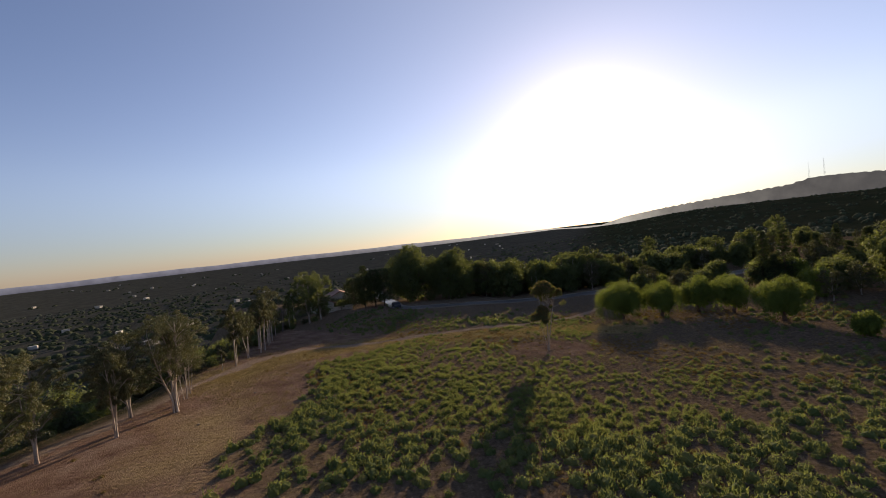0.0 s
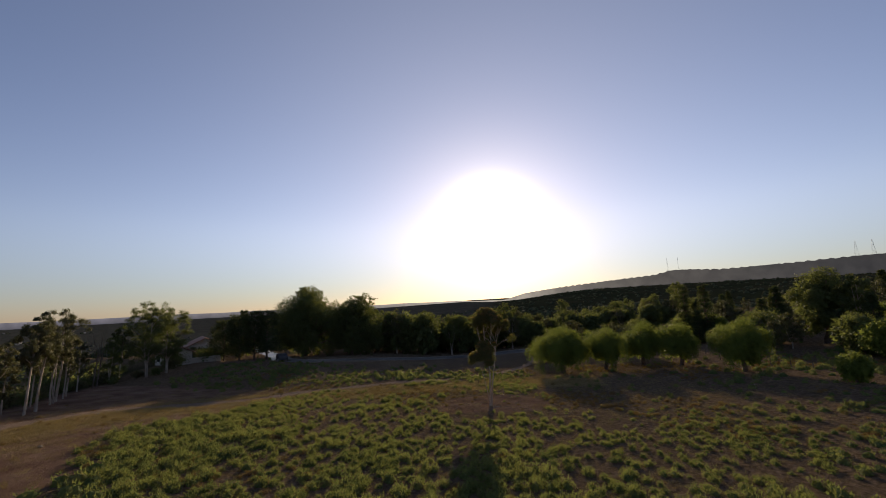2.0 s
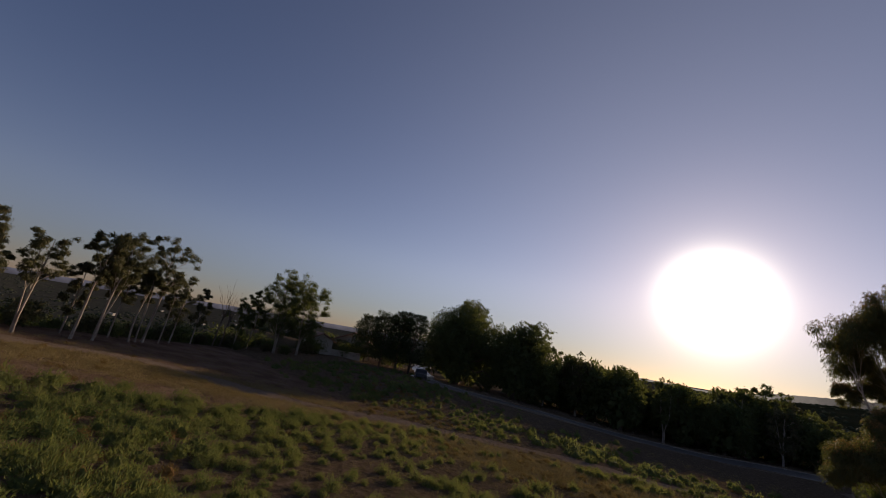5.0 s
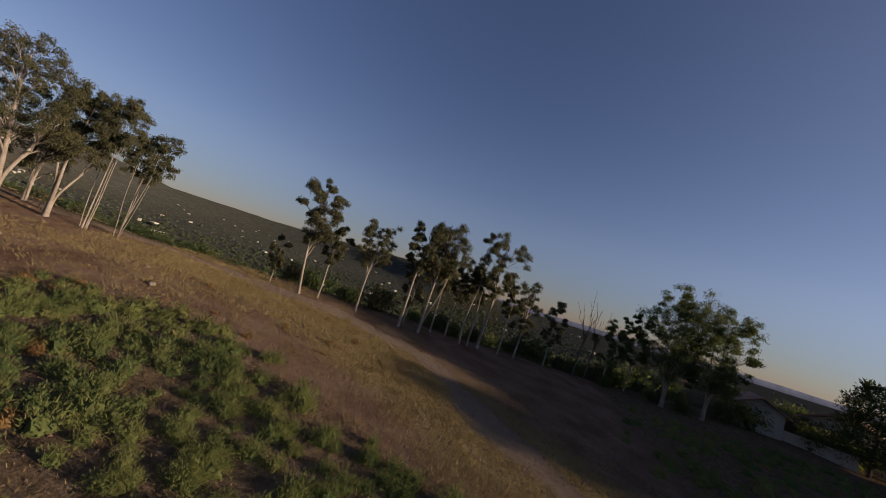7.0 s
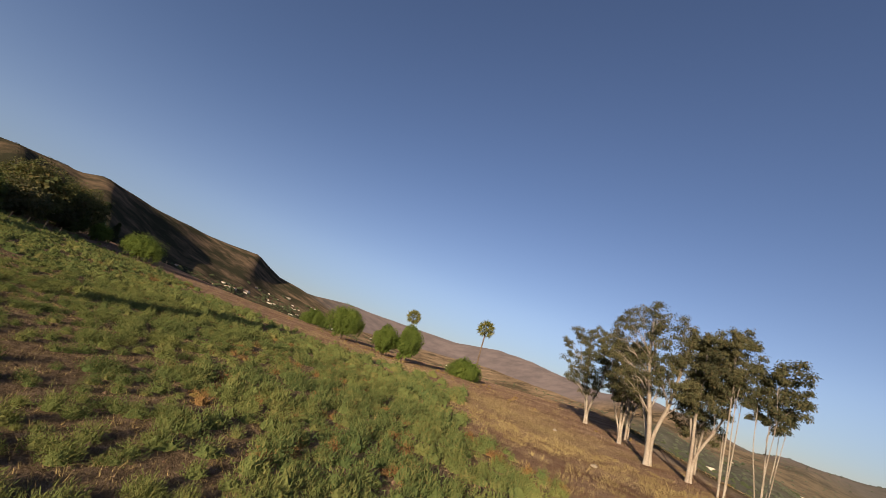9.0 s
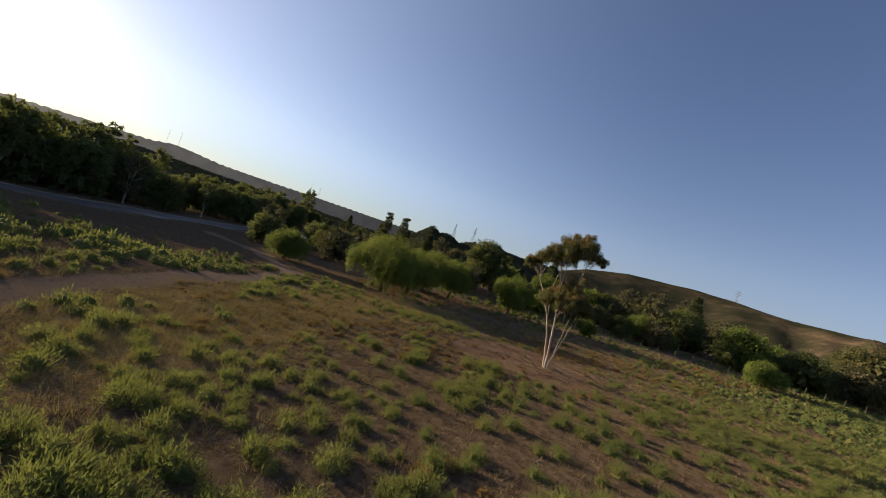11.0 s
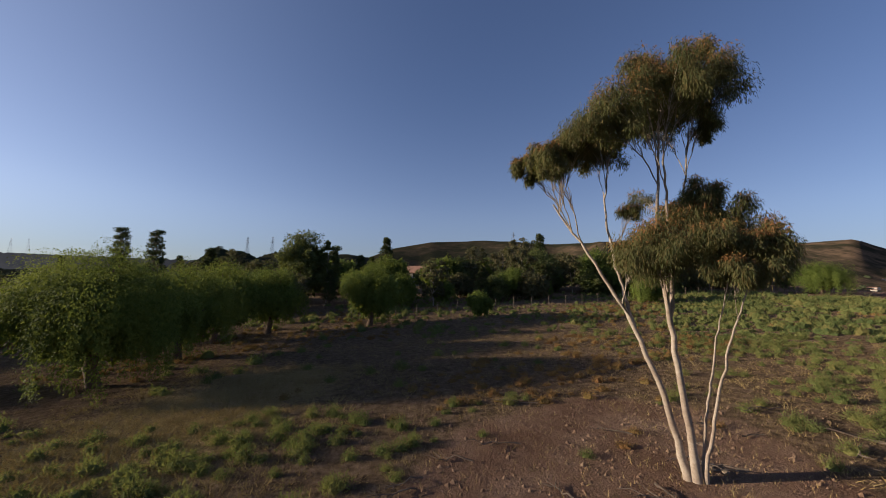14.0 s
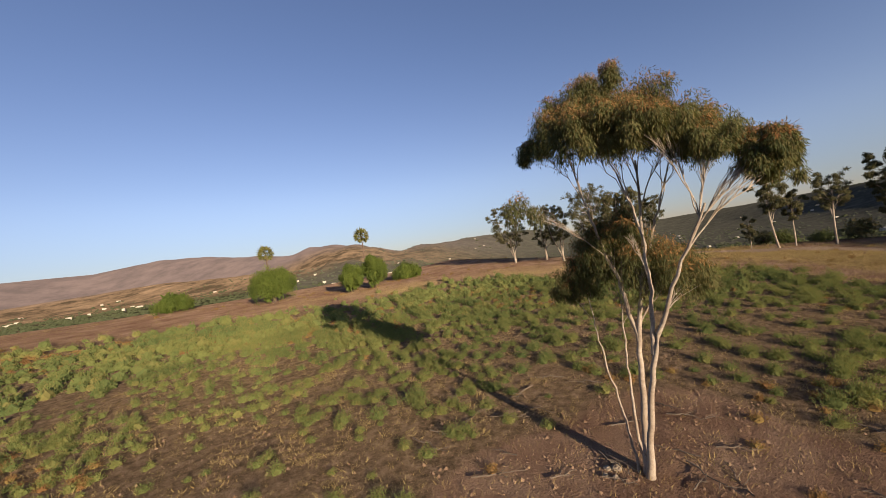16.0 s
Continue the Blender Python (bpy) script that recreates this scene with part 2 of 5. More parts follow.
def land(x, y):
    x, y = np.asarray(x, float), np.asarray(y, float)
    u, v = x / 50, y / 50
    uc, vc = np.clip(u, -1.5, 1.6), np.clip(v, -1.5, 1.7)
    field = 0.604 * uc - 2.926 * vc + 1.097 * uc * uc * np.where(uc > 0, 0.75, 1) + 0.518 * uc * vc + 0.2886 * vc ** 3
    field = field + 0.05 * uc - 0.546 * vc + 0.717 * uc * uc + 0.594 * uc * vc - 0.15 * vc * vc
    field = field + 2.2 * smooth(5, 45, -x) * smooth(8, 36, y)
    field = field + 0.05 * rough_land(x, y, 4.5, 1) + 0.10 * rough_land(x, y, 13, 2)
    r = np.hypot(x, y) + 1e-6
    az = np.degrees(np.arctan2(x, y))
    side = (1 - x / r) / 2
    plain = -5 - 33 * smooth(0.42, 0.75, side) + 14 * smooth(600, 4600, r)
    wild = rough_land(x, y, 70, 3) * 0.5 + rough_land(x, y, 27, 5) * 0.25
    foothill = 26 * smooth(150, 950, r) * (1 - smooth(1250, 1800, r)) * smooth(-4, 16, az) * (1 - smooth(50, 64, az))
    far = plain + foothill + smooth(150, 500, r) * wild * 1.0
    for hills, dist, depth, first, last in ((SUN_HILLS, 2700, 600, -4, 56), (NEAR_HILLS, 950, 430, 53, 152), (MID_HILLS, 1350, 330, 146, 206), (FAR_HILLS, 2400, 650, 128, 275)):
        span = np.where(az < first - 40, az + 360, az)
        on = smooth(first - 7, first + 5, span) * (1 - smooth(last - 5, last + 7, span))
        gully = 1 + (0.20 if hills is NEAR_HILLS else 0.12 if hills is MID_HILLS else 0.05) * (np.sin(np.radians(az) * 34 + 1.3 * np.sin(r / 150)) + 0.5 * np.sin(np.radians(az) * 91 + 2.0 * np.sin(r / 110))) * np.clip((dist - r) / depth, 0, 1)
        far_end = smooth(100, 148, az) * (hills is NEAR_HILLS)
        away = dist * (1 + 0.25 * np.sin(np.radians(az) * 5) * (1 - far_end) * (hills is not SUN_HILLS) + 1.0 * far_end)
        depth = depth * (1 + 0.8 * far_end)
        crest = away * np.tan(np.radians(ridge(az, hills) - 0.12 * (hills is SUN_HILLS))) + 5 - plain
        shape = np.where(r < away, np.exp(-((away - r) / depth) ** 2 * 1.4), np.exp(-((r - away) / (depth * 1.5)) ** 2))
        far = np.maximum(far, plain + np.maximum(crest, 0) * on * shape * gully + wild * 1.5 * on * shape)
    left = x + 46 * smooth(14, 48, y)
    keep = smooth(-112, -60, left) * (1 - smooth(85, 190, x)) * smooth(-150, -68, y) * (1 - smooth(105, 200, y))
    rim = np.interp(y, (-60, -44, -27, -11, 3, 24), (-31, -31.5, -35, -44.5, -51, -60))
    brink = 8.0 * smooth(1.5, 26, rim - x) * (1 - smooth(22, 34, y)) * smooth(-150, -110, y)
    return field * keep + far * (1 - keep) - brink * keep


def land1(x, y):
    return float(land(np.array([x]), np.array([y]))[0])


# ---- mesh helpers ----
def mesh_of(name, verts, faces, mat=None, smooth_shade=False):
    """A mesh from vertex and face arrays; all faces have the same number of corners."""
    verts, faces = np.asarray(verts, np.float32), np.asarray(faces, np.int32)
    me = bpy.data.meshes.new(name)
    k = faces.shape[1]
    me.vertices.add(len(verts))
    me.vertices.foreach_set("co", verts.ravel())
    me.loops.add(faces.size)
    me.loops.foreach_set("vertex_index", faces.ravel())
    me.polygons.add(len(faces))
    me.polygons.foreach_set("loop_start", np.arange(0, faces.size, k, dtype=np.int32))
    me.polygons.foreach_set("use_smooth", np.full(len(faces), smooth_shade))
    me.update(calc_edges=True)
    me.validate()
    if mat:
        me.materials.append(mat)
    return me


def join(pieces):
    vs, fs, n = [], [], 0
    for v, f in pieces:
        vs.append(np.asarray(v, float))
        fs.append(np.asarray(f) + n)
        n += len(v)
    return np.concatenate(vs), np.concatenate(fs)


def thing(name, label, category, where=(0, 0, 0), turn=0.0, size=1.0, group="", kind=""):
    ob = new(name)
    ob.empty_display_size = 0.3
    ob.matrix_basis = pose(*where, 0, 0, turn) @ Matrix.Scale(size, 4)
    return tagged(ob, label, category, group, kind)


def part(name, me, parent, label=""):
    ob = new(name, me)
    ob.parent = parent
    if label:
        tagged(ob, label)
    return ob


def tube(path, radii, sides=7):
    path, radii = np.asarray(path, float), np.asarray(radii, float)
    tang = np.gradient(path, axis=0)
    tang /= np.linalg.norm(tang, axis=1, keepdims=True) + 1e-9
    ref = np.where(np.abs(tang[:, 2:3]) > 0.9, [[1.0, 0, 0]], [[0, 0, 1.0]])
    a = np.cross(tang, ref)
    a /= np.linalg.norm(a, axis=1, keepdims=True) + 1e-9
    b = np.cross(tang, a)
    th = np.arange(sides) * 2 * math.pi / sides
    v = path[:, None] + radii[:, None, None] * (np.cos(th)[None, :, None] * a[:, None] + np.sin(th)[None, :, None] * b[:, None])
    f = []
    for i in range(len(path) - 1):
        for j in range(sides):
            k = (j + 1) % sides
            f.append((i * sides + j, i * sides + k, (i + 1) * sides + k, (i + 1) * sides + j))
    return v.reshape(-1, 3), np.array(f)


def bent(rng, a, b, n=7, wobble=0.05, sag=0.0):
    """A branch line from a to b with a gentle wobble; sag bows it outwards."""
    a, b = np.asarray(a, float), np.asarray(b, float)
    t = np.linspace(0, 1, n)[:, None]
    p = a + (b - a) * t
    ln = np.linalg.norm(b - a)
    w = rng.normal(0, wobble * ln, (n, 3)) * np.sin(math.pi * t)
    p = p + w
    flat = (b - a) * (1, 1, 0)
    p = p + flat * sag * (np.sin(math.pi * t)) - np.array([0, 0, ln * sag * 0.6]) * np.sin(math.pi * t) * 0
    return p


def blades(rng, base, way, length, width, face=None):
    """Rhombic leaves: from base along way."""
    n = len(base)
    way = way / (np.linalg.norm(way, axis=1, keepdims=True) + 1e-9)
    side = np.cross(way, rng.normal(0, 1, (n, 3)) if face is None else face + rng.normal(0, 0.40, (n, 3)))
    side /= np.linalg.norm(side, axis=1, keepdims=True) + 1e-9
    length, width = np.broadcast_to(length, n)[:, None], np.broadcast_to(width, n)[:, None]
    v = np.stack([base, base + way * length * 0.45 + side * width / 2, base + way * length, base + way * length * 0.45 - side * width / 2], 1)
    return v.reshape(-1, 3), np.arange(4 * n).reshape(-1, 4)


def slivers(rng, base, way, length, width):
    """Single thin pointed blades."""
    n = len(base)
    way = way / (np.linalg.norm(way, axis=1, keepdims=True) + 1e-9)
    side = np.cross(way, rng.normal(0, 1, (n, 3)))
    side /= np.linalg.norm(side, axis=1, keepdims=True) + 1e-9
    length, width = np.broadcast_to(length, n)[:, None], np.broadcast_to(width, n)[:, None]
    v = np.stack([base - side * width / 2, base + side * width / 2, base + way * length], 1)
    return v.reshape(-1, 3), np.arange(3 * n).reshape(-1, 3)


def bough(rng, a, b, n=7, rise=0.55, wobble=0.012):
    """A branch that starts upwards and bends out to its tip."""
    a, b = np.asarray(a, float), np.asarray(b, float)
    c = a + (b - a) * (0.30, 0.30, rise)
    t = np.linspace(0, 1, n)[:, None]
    p = (1 - t) ** 2 * a + 2 * t * (1 - t) * c + t * t * b
    return p + rng.normal(0, wobble * np.linalg.norm(b - a), (n, 3)) * np.sin(math.pi * t)


def leaf_cloud(rng, centre, radii, n, length, width, droop=0.6, shell=0.45, low=-0.7):
    """Leaves through an uneven rounded mass, thickest near its skin."""
    d = rng.normal(0, 1, (int(n * 1.8) + 8, 3))
    d /= np.linalg.norm(d, axis=1, keepdims=True)
    d = d[d[:, 2] > low][:n]
    lump = 1 + 0.16 * np.sin(d[:, 0] * 5 + centre[0] * 3) + 0.14 * np.sin(d[:, 1] * 6 + centre[1] * 5) + 0.10 * np.sin(d[:, 2] * 7 + centre[2])
    rad = (1 - shell * rng.random(len(d)) ** 1.6) * lump
    p = np.asarray(centre) + d * rad[:, None] * np.asarray(radii)
    way = d * 0.7 + rng.normal(0, 0.55, d.shape)
    way[:, 2] -= droop * 1.6
    size = rng.uniform(0.7, 1.3, len(d))
    return blades(rng, p, way, length * size, width * size, d)


# ---- what grows where in the field ----
TRACK = ((-33, -45), (-35.5, -33), (-38.3, -24), (-39.8, -17), (-41, -11), (-39.2, -3), (-33.2, 1.5), (-29.5, 5), (-20.8, 13.6), (-13.5, 18.5), (-5.5, 22.9), (2, 28), (8, 42), (10, 58))


def near_line(x, y, line):
    """Distance from points to a broken line."""
    best = np.full(np.shape(x), 1e9)
    for (ax, ay), (bx, by) in zip(line, line[1:]):
        dx, dy = bx - ax, by - ay
        t = np.clip(((x - ax) * dx + (y - ay) * dy) / (dx * dx + dy * dy), 0, 1)
        best = np.minimum(best, np.hypot(x - ax - t * dx, y - ay - t * dy))
    return best


def patchy(x, y, scale, seed):
    return 0.5 + 0.28 * rough_land(x, y, scale, seed)


def track_at(x, y):
    return 1 - smooth(0.5, 1.5, near_line(x, y, TRACK) + 0.35 * rough_land(x, y, 2.2, 8))


def bare_at(x, y):
    """Open soil: the strip by the gums, the crest behind, the ring round the lone gum."""
    rim = np.interp(y, (-44, -36, -27, -20, -15.5, -12, -7, 0, 4, 8), (-12, -17, -18.5, -21, -26, -29, -28, -28, -26, -22)) + 1.2 * rough_land(x, y, 5, 9)
    strip = (1 - smooth(rim - 3.5, rim + 1.5, x)) * (1 - smooth(8, 16, y))
    crest = 1 - smooth(-41, -31, y + 0.30 * np.clip(x, -10, 40) + 2 * rough_land(x, y, 7, 4))
    crest = crest * (0.75 + 0.25 * smooth(-60, -50, -y - 100))
    ring = 1 - smooth(3.5, 6.5, np.hypot(x + 0.5, y - 0.8) + 0.8 * rough_land(x, y, 2.5, 6))
    return np.clip(np.maximum(np.maximum(strip, crest), np.maximum(ring, track_at(x, y))), 0, 1)


def straw_at(x, y):
    """Pale cut stubble between the track and the green."""
    belt = np.exp(-((near_line(x, y, ((-38.5, -18), (-37, -8), (-33, 0), (-26, 7), (-10, 13.5), (2, 15.5), (10, 14))) / 4.0) ** 2))
    crest = 0.58 * np.exp(-((near_line(x, y, ((-37, -14), (-33, -22), (-27, -30), (-16, -38), (0, -44))) / 6.8) ** 2))
    return np.clip(np.maximum(belt * (0.70 + 0.7 * patchy(x, y, 2.6, 11)), crest * (0.35 + 0.9 * patchy(x, y, 2.6, 11))), 0, 1) * (1 - track_at(x, y))


def shrub_density(x, y):
    d = (1 - bare_at(x, y)) ** 2 * (1 - 0.8 * straw_at(x, y)) * (1 - track_at(x, y))
    low, gap = smooth(0.18, 0.42, patchy(x, y, 5.5, 12)), smooth(0.30, 0.52, patchy(x, y, 1.9, 13))
    sparse = smooth(-22, -14, x) * smooth(-14, -4, y)
    d = d * ((0.75 + 0.25 * low) * (0.66 + 0.34 * gap) * (1 - sparse) + sparse * (0.14 + 0.34 * low * gap))
    d = np.maximum(d, 0.85 * np.exp(-((x - 2.5) / 3) ** 2 - ((y - 11.5) / 4.5) ** 2) * (1 - track_at(x, y)))
    d = d * (1 - 0.72 * smooth(-20, -13, x) * (1 - smooth(-2, 1, x)) * smooth(0.5, 3.5, y) * (1 - smooth(11, 14, y)))
    d = np.where((y > 20) & (x > 6), d * 0.3, d)
    d = d * (1 - 0.7 * smooth(9, 14, y) * (1 - smooth(-16, -9, x)))
    d = np.where(y > 50, 0, d) * (1 - 0.9 * smooth(25, 34, y + 0.1 * x))
    d = d * (1 - 0.8 * smooth(34, 46, y)) * (1 - 0.6 * smooth(36, 60, x))
    d = d * (1 - smooth(1, 7, x) * (0.12 + 0.42 * smooth(0.40, 0.65, patchy(x, y, 6.5, 31))))
    d = d * (1 - 0.75 * smooth(5, 8, x) * (1 - smooth(27, 32, x)) * smooth(-6, -2, y))
    # a green band beyond the track
    d = np.maximum(d, 0.62 * np.exp(-((x + 10) / 9) ** 2 - ((y - 25.5) / 3.6) ** 2) * (1 - track_at(x, y)))
    return np.where((x < -56), 0, d)


def bald_at(x, y):
    """The bare red-brown mountains beyond the crest."""
    az, r = np.degrees(np.arctan2(x, y)) % 360, np.hypot(x, y)
    return smooth(850, 1100, r) * smooth(140, 152, az) * (1 - smooth(186, 226, az))


def slope_at(x, y):
    """The overgrown bank below the gums."""
    rim = np.interp(y, (-60, -44, -27, -11, 3, 24), (-31, -31.5, -35, -44.5, -51, -60))
    return np.maximum(smooth(1.0, 4.0, rim - x) * (1 - smooth(26, 36, y)) * smooth(-190, -150, y), smooth(66, 80, -y) * (1 - smooth(-24, -8, x)) * smooth(-190, -150, y))


def hill_at(x, y):
    """The dry brown hillside across the valley; painted browner past bearing 98 as if better lit."""
    az, r = np.degrees(np.arctan2(x, y)), np.hypot(x, y)
    return smooth(56, 86, az) * smooth(260, 420, r) * (1 - smooth(158, 170, az)) * (0.50 + 0.50 * smooth(98, 116, az))


# ---- the ground, one sheet to the horizon ----
def build_ground():
    rings = np.concatenate([[0.05, 0.3], np.arange(0.8, 80, 0.8), 80 * 1.042 ** np.arange(1, 101)])
    rings = rings[rings < 4850]
    na = 480
    th = np.arange(na) * 2 * math.pi / na
    X, Y = (-8 + rings[:, None] * np.sin(th)[None]).ravel(), (rings[:, None] * np.cos(th)[None]).ravel()
    v = np.stack([X, Y, land(X, Y)], 1)
    i, j = np.meshgrid(np.arange(len(rings) - 1), np.arange(na), indexing="ij")
    i, j = i.ravel(), j.ravel()
    k = (j + 1) % na
    me = mesh_of("ground", v, np.stack([i * na + j, (i + 1) * na + j, (i + 1) * na + k, i * na + k], 1), None, True)
    for key, val in (("track", track_at(X, Y)), ("bare", bare_at(X, Y)), ("straw", straw_at(X, Y)), ("hill", hill_at(X, Y)), ("bald", bald_at(X, Y)), ("slope", slope_at(X, Y)), ("valley", 1 - smooth(-60, 40, X))):
        me.attributes.new(key, "FLOAT", "POINT").data.foreach_set("value", np.asarray(val, np.float32))
    m, nt, b = material("dry_field_soil", 1.0, 0.0)
    b.inputs["Diffuse Roughness"].default_value = 0.7

    def attr(key):
        n = nt.nodes.new("ShaderNodeAttribute")
        n.attribute_name = key
        return n.outputs["Fac"]

    def ragged(fac, noisy, lo=0.35, hi=0.65):
        n = nt.nodes.new("ShaderNodeMath")
        n.operation = "MULTIPLY_ADD"
        nt.links.new(noisy, n.inputs[0])
        n.inputs[1].default_value = 0.7
        nt.links.new(fac, n.inputs[2])
        s = nt.nodes.new("ShaderNodeMath")
        s.operation = "SUBTRACT"
        nt.links.new(n.outputs[0], s.inputs[0])
        s.inputs[1].default_value = 0.35
        r = nt.nodes.new("ShaderNodeMapRange")
        r.inputs["From Min"].default_value, r.inputs["From Max"].default_value = lo, hi
        nt.links.new(s.outputs[0], r.inputs["Value"])
        return r.outputs[0]

    pos = nt.nodes.new("ShaderNodeNewGeometry").outputs["Position"]
    mid, fine, grit = noise_node(nt, 0.45, 6, pos), noise_node(nt, 3.0, 9, pos, 0.7), noise_node(nt, 16.0, 6, pos, 0.7)
    soil = ramp(nt, mid, ((0.30, (0.193, 0.112, 0.076)), (0.50, (0.274, 0.170, 0.118)), (0.72, (0.364, 0.247, 0.176))))
    litter = ramp(nt, fine, ((0.35, (0.118, 0.085, 0.052)), (0.52, (0.215, 0.149, 0.095)), (0.68, (0.311, 0.217, 0.149))))
    straw = ramp(nt, grit, ((0.34, (0.200, 0.125, 0.056)), (0.54, (0.480, 0.350, 0.170))))
    dust = ramp(nt, fine, ((0.3, (0.30, 0.209, 0.148)), (0.7, (0.39, 0.291, 0.213))))
    col = mix(nt, ragged(attr("bare"), fine), litter, soil)
    col = mix(nt, ragged(attr("straw"), fine, 0.25, 0.7), col, straw)
    col = mix(nt, ragged(attr("track"), fine), col, dust)
    col = mix(nt, ramp(nt, grit, ((0.34, (0.45, 0.45, 0.45)), (0.50, (0, 0, 0)))), col, (0.10, 0.062, 0.035))
    size = nt.nodes.new("ShaderNodeVectorMath")
    size.operation = "LENGTH"
    nt.links.new(pos, size.inputs[0])
    far = nt.nodes.new("ShaderNodeMapRange")
    far.inputs["From Min"].default_value, far.inputs["From Max"].default_value = 95, 190
    nt.links.new(size.outputs["Value"], far.inputs["Value"])
    patch = noise_node(nt, 0.010, 10, pos, 0.68)
    scrub = ramp(nt, patch, ((0.42, (0.025, 0.029, 0.016)), (0.58, (0.034, 0.035, 0.020)), (0.78, (0.049, 0.044, 0.028)), (0.92, (0.085, 0.068, 0.047))))
    brown = ramp(nt, noise_node(nt, 0.014, 9, pos, 0.7), ((0.45, (0.036, 0.034, 0.022)), (0.54, (0.080, 0.060, 0.040)), (0.62, (0.140, 0.094, 0.062)), (0.76, (0.230, 0.158, 0.106))))
    scrub = mix(nt, attr("hill"), scrub, brown)
    beyond = nt.nodes.new("ShaderNodeMapRange")
    beyond.inputs["From Min"].default_value, beyond.inputs["From Max"].default_value = 1550, 1800
    nt.links.new(size.outputs["Value"], beyond.inputs["Value"])
    # mauve-grey painted on the farthest slopes in place of haze
    bald = ramp(nt, patch, ((0.38, (0.098, 0.080, 0.082)), (0.60, (0.142, 0.112, 0.110))))
    blotch = noise_node(nt, 0.03, 8, pos, 0.75)
    # valley floor greyed and lightened in its colour to imitate haze
    haze_paled = ramp(nt, blotch, ((0.40, (0.046, 0.046, 0.036)), (0.58, (0.070, 0.067, 0.054)), (0.76, (0.100, 0.090, 0.074)), (0.90, (0.150, 0.128, 0.104))))
    vale = nt.nodes.new("ShaderNodeMix")
    vale.data_type = "RGBA"
    nt.links.new(attr("valley"), vale.inputs["Factor"])
    nt.links.new(scrub, vale.inputs["A"])
    nt.links.new(haze_paled, vale.inputs["B"])
    tawny = ramp(nt, noise_node(nt, 0.016, 9, pos, 0.7), ((0.40, (0.055, 0.042, 0.028)), (0.50, (0.120, 0.084, 0.055)), (0.64, (0.200, 0.140, 0.092))))
    bald = mix(nt, beyond.outputs[0], tawny, bald)
    still = mix(nt, attr("bald"), vale.outputs["Result"], bald)
    col = mix(nt, far.outputs[0], col, still)
    col = mix(nt, attr("slope"), col, ramp(nt, fine, ((0.40, (0.045, 0.042, 0.022)), (0.65, (0.105, 0.085, 0.045)))))
    nt.links.new(col, b.inputs["Base Color"])
    both = nt.nodes.new("ShaderNodeMath")
    nt.links.new(fine, both.inputs[0])
    nt.links.new(grit, both.inputs[1])
    # shallow furrows left by the plough
    rows = nt.nodes.new("ShaderNodeTexWave")
    rows.wave_profile = "SIN"
    rows.inputs["Scale"].default_value, rows.inputs["Distortion"].default_value, rows.inputs["Detail Scale"].default_value = 0.55, 5.0, 0.8
    turned = nt.nodes.new("ShaderNodeMapping")
    turned.inputs["Rotation"].default_value[2] = radians(60)
    nt.links.new(pos, turned.inputs["Vector"])
    nt.links.new(turned.outputs[0], rows.inputs["Vector"])
    ridged = nt.nodes.new("ShaderNodeMath")
    ridged.operation = "MULTIPLY_ADD"
    ridged.inputs[1].default_value = 0.20
    nt.links.new(rows.outputs["Fac"], ridged.inputs[0])
    nt.links.new(both.outputs[0], ridged.inputs[2])
    both = ridged
    bump(nt, b, both.outputs[0], 1.0, 0.22)
    me.materials.append(m)
    tagged(new("ground", me), "dry field of bare soil, stubble and green weeds running out to hills", "ground", kind="structure")


build_ground()


def at(x, y, sink=0.0):
    return (x, y, land1(x, y) - sink)


# ---- road behind the field ----
ROAD = ((95, 80), (60, 77), (30, 73.5), (7, 69.5), (-13, 62), (-24, 53.5), (-33, 43.5), (-38.5, 36.2), (-41.5, 35), (-44.5, 37), (-47.5, 42), (-52, 48.5), (-59, 57), (-70, 70), (-85, 95))


def soft_line(points, n=120):
    p = np.asarray(points, float)
    d = np.r_[0, np.cumsum(np.hypot(*np.diff(p, axis=0).T))]
    s = np.linspace(0, d[-1], n)
    q = np.stack([np.interp(s, d, p[:, 0]), np.interp(s, d, p[:, 1])], 1)
    for _ in range(5):
        q[1:-1] = (q[:-2] + 2 * q[1:-1] + q[2:]) / 4
    return q


def ribbon(line, lo, hi, lift, thick=0.0):
    """A strip beside a line, between two offsets, laid on the land."""
    t = np.gradient(line, axis=0)
    t /= np.linalg.norm(t, axis=1, keepdims=True)
    side = np.stack([t[:, 1], -t[:, 0]], 1)
    a, b = line + side * lo, line + side * hi
    z = land(line[:, 0], line[:, 1]) + lift
    n = len(line)
    v = np.concatenate([np.c_[a, z], np.c_[b, z], np.c_[b, z - thick], np.c_[a, z - thick]])
    f = []
    for i in range(n - 1):
        for r in range(4 if thick else 1):
            s = (r + 1) % 4
            f.append((r * n + i, r * n + i + 1, s * n + i + 1, s * n + i))
    return v, np.array(f)


road_line = soft_line(ROAD)
road = tagged(new("road", mesh_of("road", *ribbon(road_line, -2.9, 2.9, 0.06, 0.5), ASPHALT)), "curving two-lane asphalt road with pale edge lines", "road", kind="structure")
part("edge_line", mesh_of("edge_line", *ribbon(road_line, 2.45, 2.62, 0.068), STUCCO), road)
part("edge_line", mesh_of("edge_line", *ribbon(road_line, -2.62, -2.45, 0.068), STUCCO), road)
for side in (-1, 1):
    tagged(new("kerb", mesh_of("kerb", *ribbon(road_line, side * 2.9, side * 3.08, 0.13, 0.6), STONE)), "pale concrete kerb along the road", "kerb", kind="structure")


